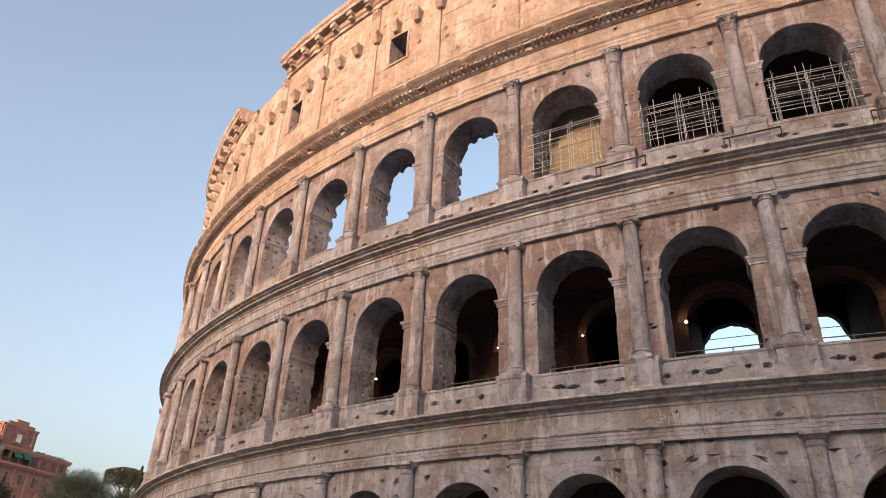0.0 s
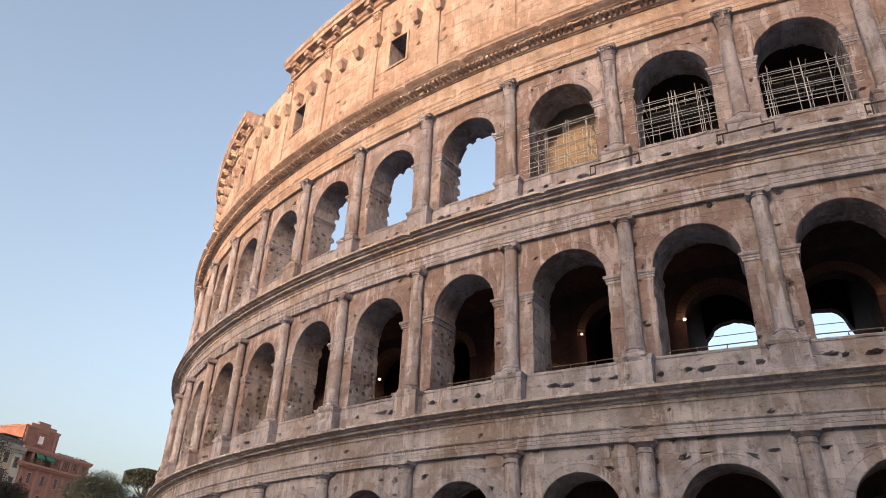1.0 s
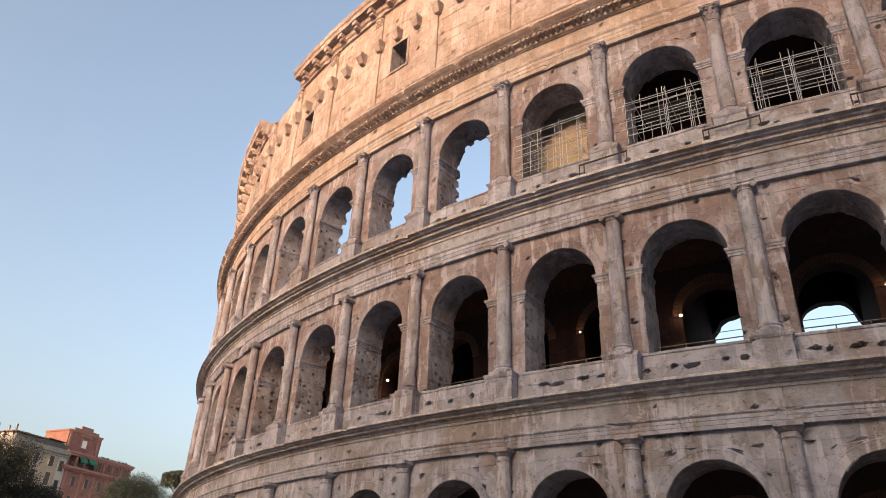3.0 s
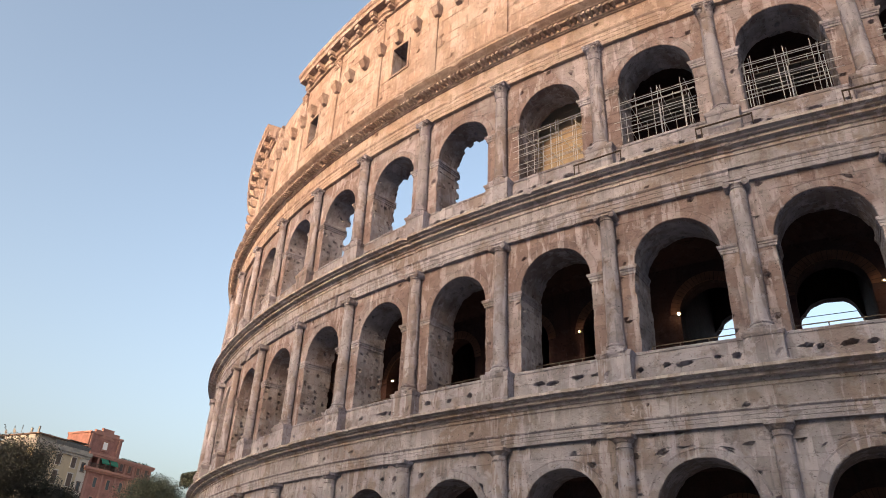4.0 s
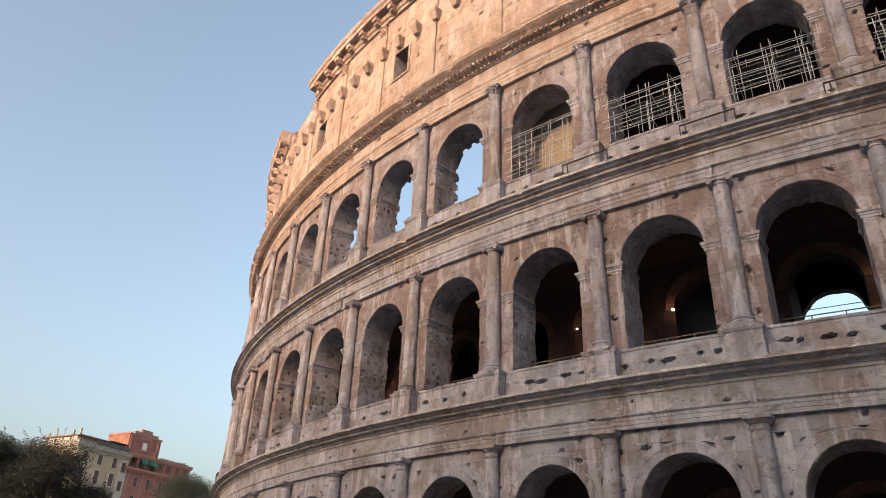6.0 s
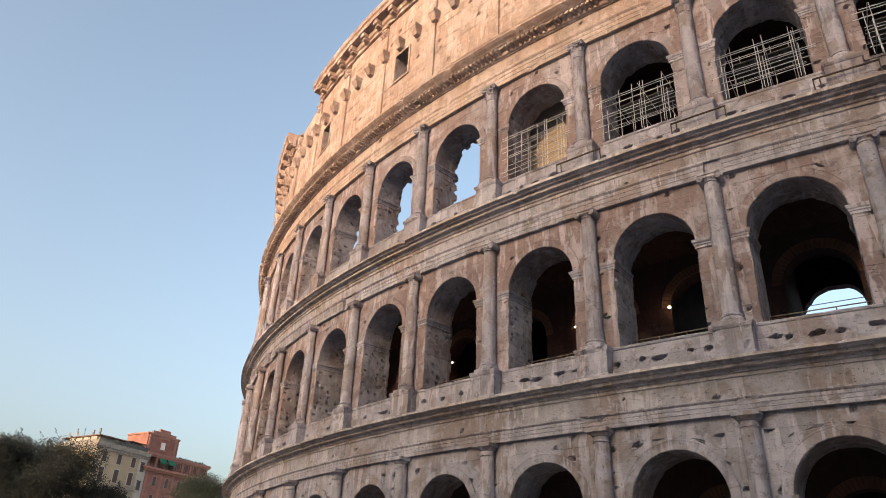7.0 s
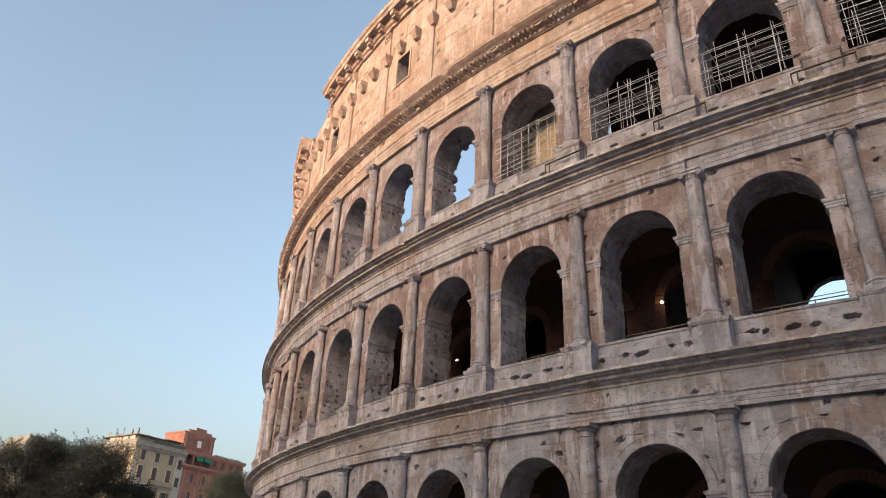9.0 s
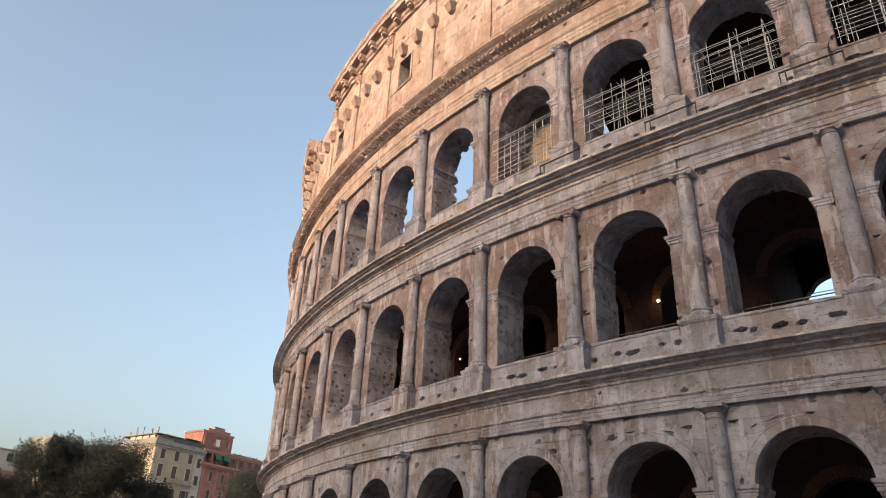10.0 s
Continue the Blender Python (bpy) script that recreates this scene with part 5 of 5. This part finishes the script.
def broad_tree(name, x, y, z0, height, spread, seed, mat, label, leaves=9000, size=0.26, low=0.25, shoots=220):
    """A trunk with forking limbs and a crown of leaf clumps with gaps."""
    rnd, g = random.Random(seed), np.random.default_rng(seed)
    tree = thing(name, pose(x, y, z0), label, "tree")
    bm = bmesh.new()
    fork = height * 0.35
    limb(bm, (0, 0, -0.3), (0.15, 0.1, fork), height * 0.032, height * 0.022, 9)
    clumps = []
    for q in range(120):
        t, f = rnd.uniform(0, 2 * math.pi), math.sqrt(rnd.random())
        zz = rnd.uniform(low, 0.95)
        rr = spread * f * math.sqrt(max(0.05, 1 - ((zz - 0.5) / 0.52) ** 2))
        clumps.append((rr * math.cos(t), rr * math.sin(t), height * zz, rnd.uniform(0.20, 0.36) * spread))
    for cx_, cy_, cz_, cr_ in clumps[:14]:
        mid = (cx_ * 0.45, cy_ * 0.45, fork + (cz_ - fork) * 0.6)
        limb(bm, (0.1, 0.1, fork * 0.95), mid, height * 0.014, height * 0.009, 6)
        limb(bm, mid, (cx_, cy_, cz_), height * 0.009, height * 0.003, 5)
    part("trunk", bm, BARK, tree)
    pts = []
    per = leaves // len(clumps)
    for cx_, cy_, cz_, cr_ in clumps:
        d = g.normal(size=(per, 3))
        d /= np.linalg.norm(d, axis=1)[:, None]
        r = cr_ * 1.2 * g.random((per, 1)) ** 0.6
        pts.append(np.array([[cx_, cy_, cz_]]) + d * r * [1, 1, 0.85])
    # shoots that stand out of the crown
    for q in range(shoots):
        cx_, cy_, cz_, cr_ = clumps[g.integers(len(clumps))]
        d = g.normal(size=3) * [0.8, 0.8, 0.4] + [0, 0, 0.7]
        d /= np.linalg.norm(d)
        f = np.linspace(0.6, 1.0 + g.uniform(0.15, 0.6), 34)[:, None]
        pts.append(np.array([[cx_, cy_, cz_]]) + d * cr_ * f + g.normal(size=(34, 3)) * 0.13 * (1.9 - f))
    child("crown", leafy(np.concatenate(pts), size, seed).mesh("crown", mat), tree)
    return tree


def gz(x, y):
    return float(ground_height(np.array(x), np.array(y)))


for x, y, h, sp, seed in ((-80.3, 39.3, 17.3, 5.0, 1), (-78.1, 45.0, 17.8, 5.9, 2), (-75.7, 49.5, 13.2, 3.6, 7), (-82.0, 34.6, 12.6, 4.2, 9)):
    broad_tree("holm_oak", x, y, gz(x, y) - 0.1, h - gz(x, y), sp, seed, OAK, "dark dense holm oak with an uneven crown", 165000, 0.112, 0.06)
for x, y, h, sp, seed in ((-104.0, 84.5, 21.7, 6.5, 4), (-99.0, 89.5, 19.4, 5.5, 5)):
    broad_tree("laurel_tree", x, y, gz(x, y) - 0.1, h - gz(x, y), sp, seed, BUSH, "rounded dark green broadleaf tree", 110000, 0.115, 0.08, 30)

# umbrella pine on the hill
px, py = -126.7, 113.5
pine = thing("umbrella_pine", pose(px, py, gz(px, py) - 0.1), "umbrella pine with a flat dark crown", "tree")
hp = 29.6 - gz(px, py)
bm = bmesh.new()
limb(bm, (0, 0, 0), (0.3, 0.2, hp * 0.75), 0.45, 0.25, 9)
for q in range(9):
    t = q * 0.7
    limb(bm, (0.3, 0.2, hp * 0.73), (3.6 * math.cos(t), 3.6 * math.sin(t), hp * 0.9), 0.16, 0.05, 5)
part("trunk", bm, BARK, pine)
g = np.random.default_rng(11)
pp = g.uniform(-1, 1, (15000, 3))
pp = pp[np.hypot(pp[:, 0], pp[:, 1]) < 1] * [4.2, 4.2, 1.3] + [0, 0, hp * 0.93]
pp[:, 2] -= 0.06 * (pp[:, 0] ** 2 + pp[:, 1] ** 2)
child("crown", leafy(pp, 0.24, 12).mesh("crown", CYPRESS), pine)

for x, y, top, seed in ((-112.0, 101.5, 25.6, 1), (-110.3, 102.3, 26.6, 2), (-108.6, 103.0, 25.4, 3), (-107.0, 104.6, 26.8, 4), (-105.0, 105.8, 26.0, 5)):
    base = gz(x, y)
    cyp = thing("cypress", pose(x, y, base - 0.1), "slim dark pointed cypress", "tree", "cypress row")
    h = top - base
    bm = bmesh.new()
    limb(bm, (0, 0, 0), (0, 0, h * 0.8), 0.22, 0.05, 7)
    part("trunk", bm, BARK, cyp)
    g = np.random.default_rng(seed + 30)
    f = g.random(4500) ** 0.8
    r = 1.25 * (1 - f) ** 0.6 * (0.5 + 0.6 * g.random(4500)) + 0.05
    t = g.uniform(0, 2 * math.pi, 4500)
    child("crown", leafy(np.stack([r * np.cos(t), r * np.sin(t), h * (0.06 + 0.94 * f)], -1), 0.2, seed).mesh("crown", CYPRESS), cyp)

# ---- single stones of the nearest arches ----
for name, grids, mat, wall in later:
    for q in grids:
        P = q if name == "voussoir" else W(*q)
        child(name, Soup().grid(P, flip=name == "voussoir").mesh(name, mat), wall)
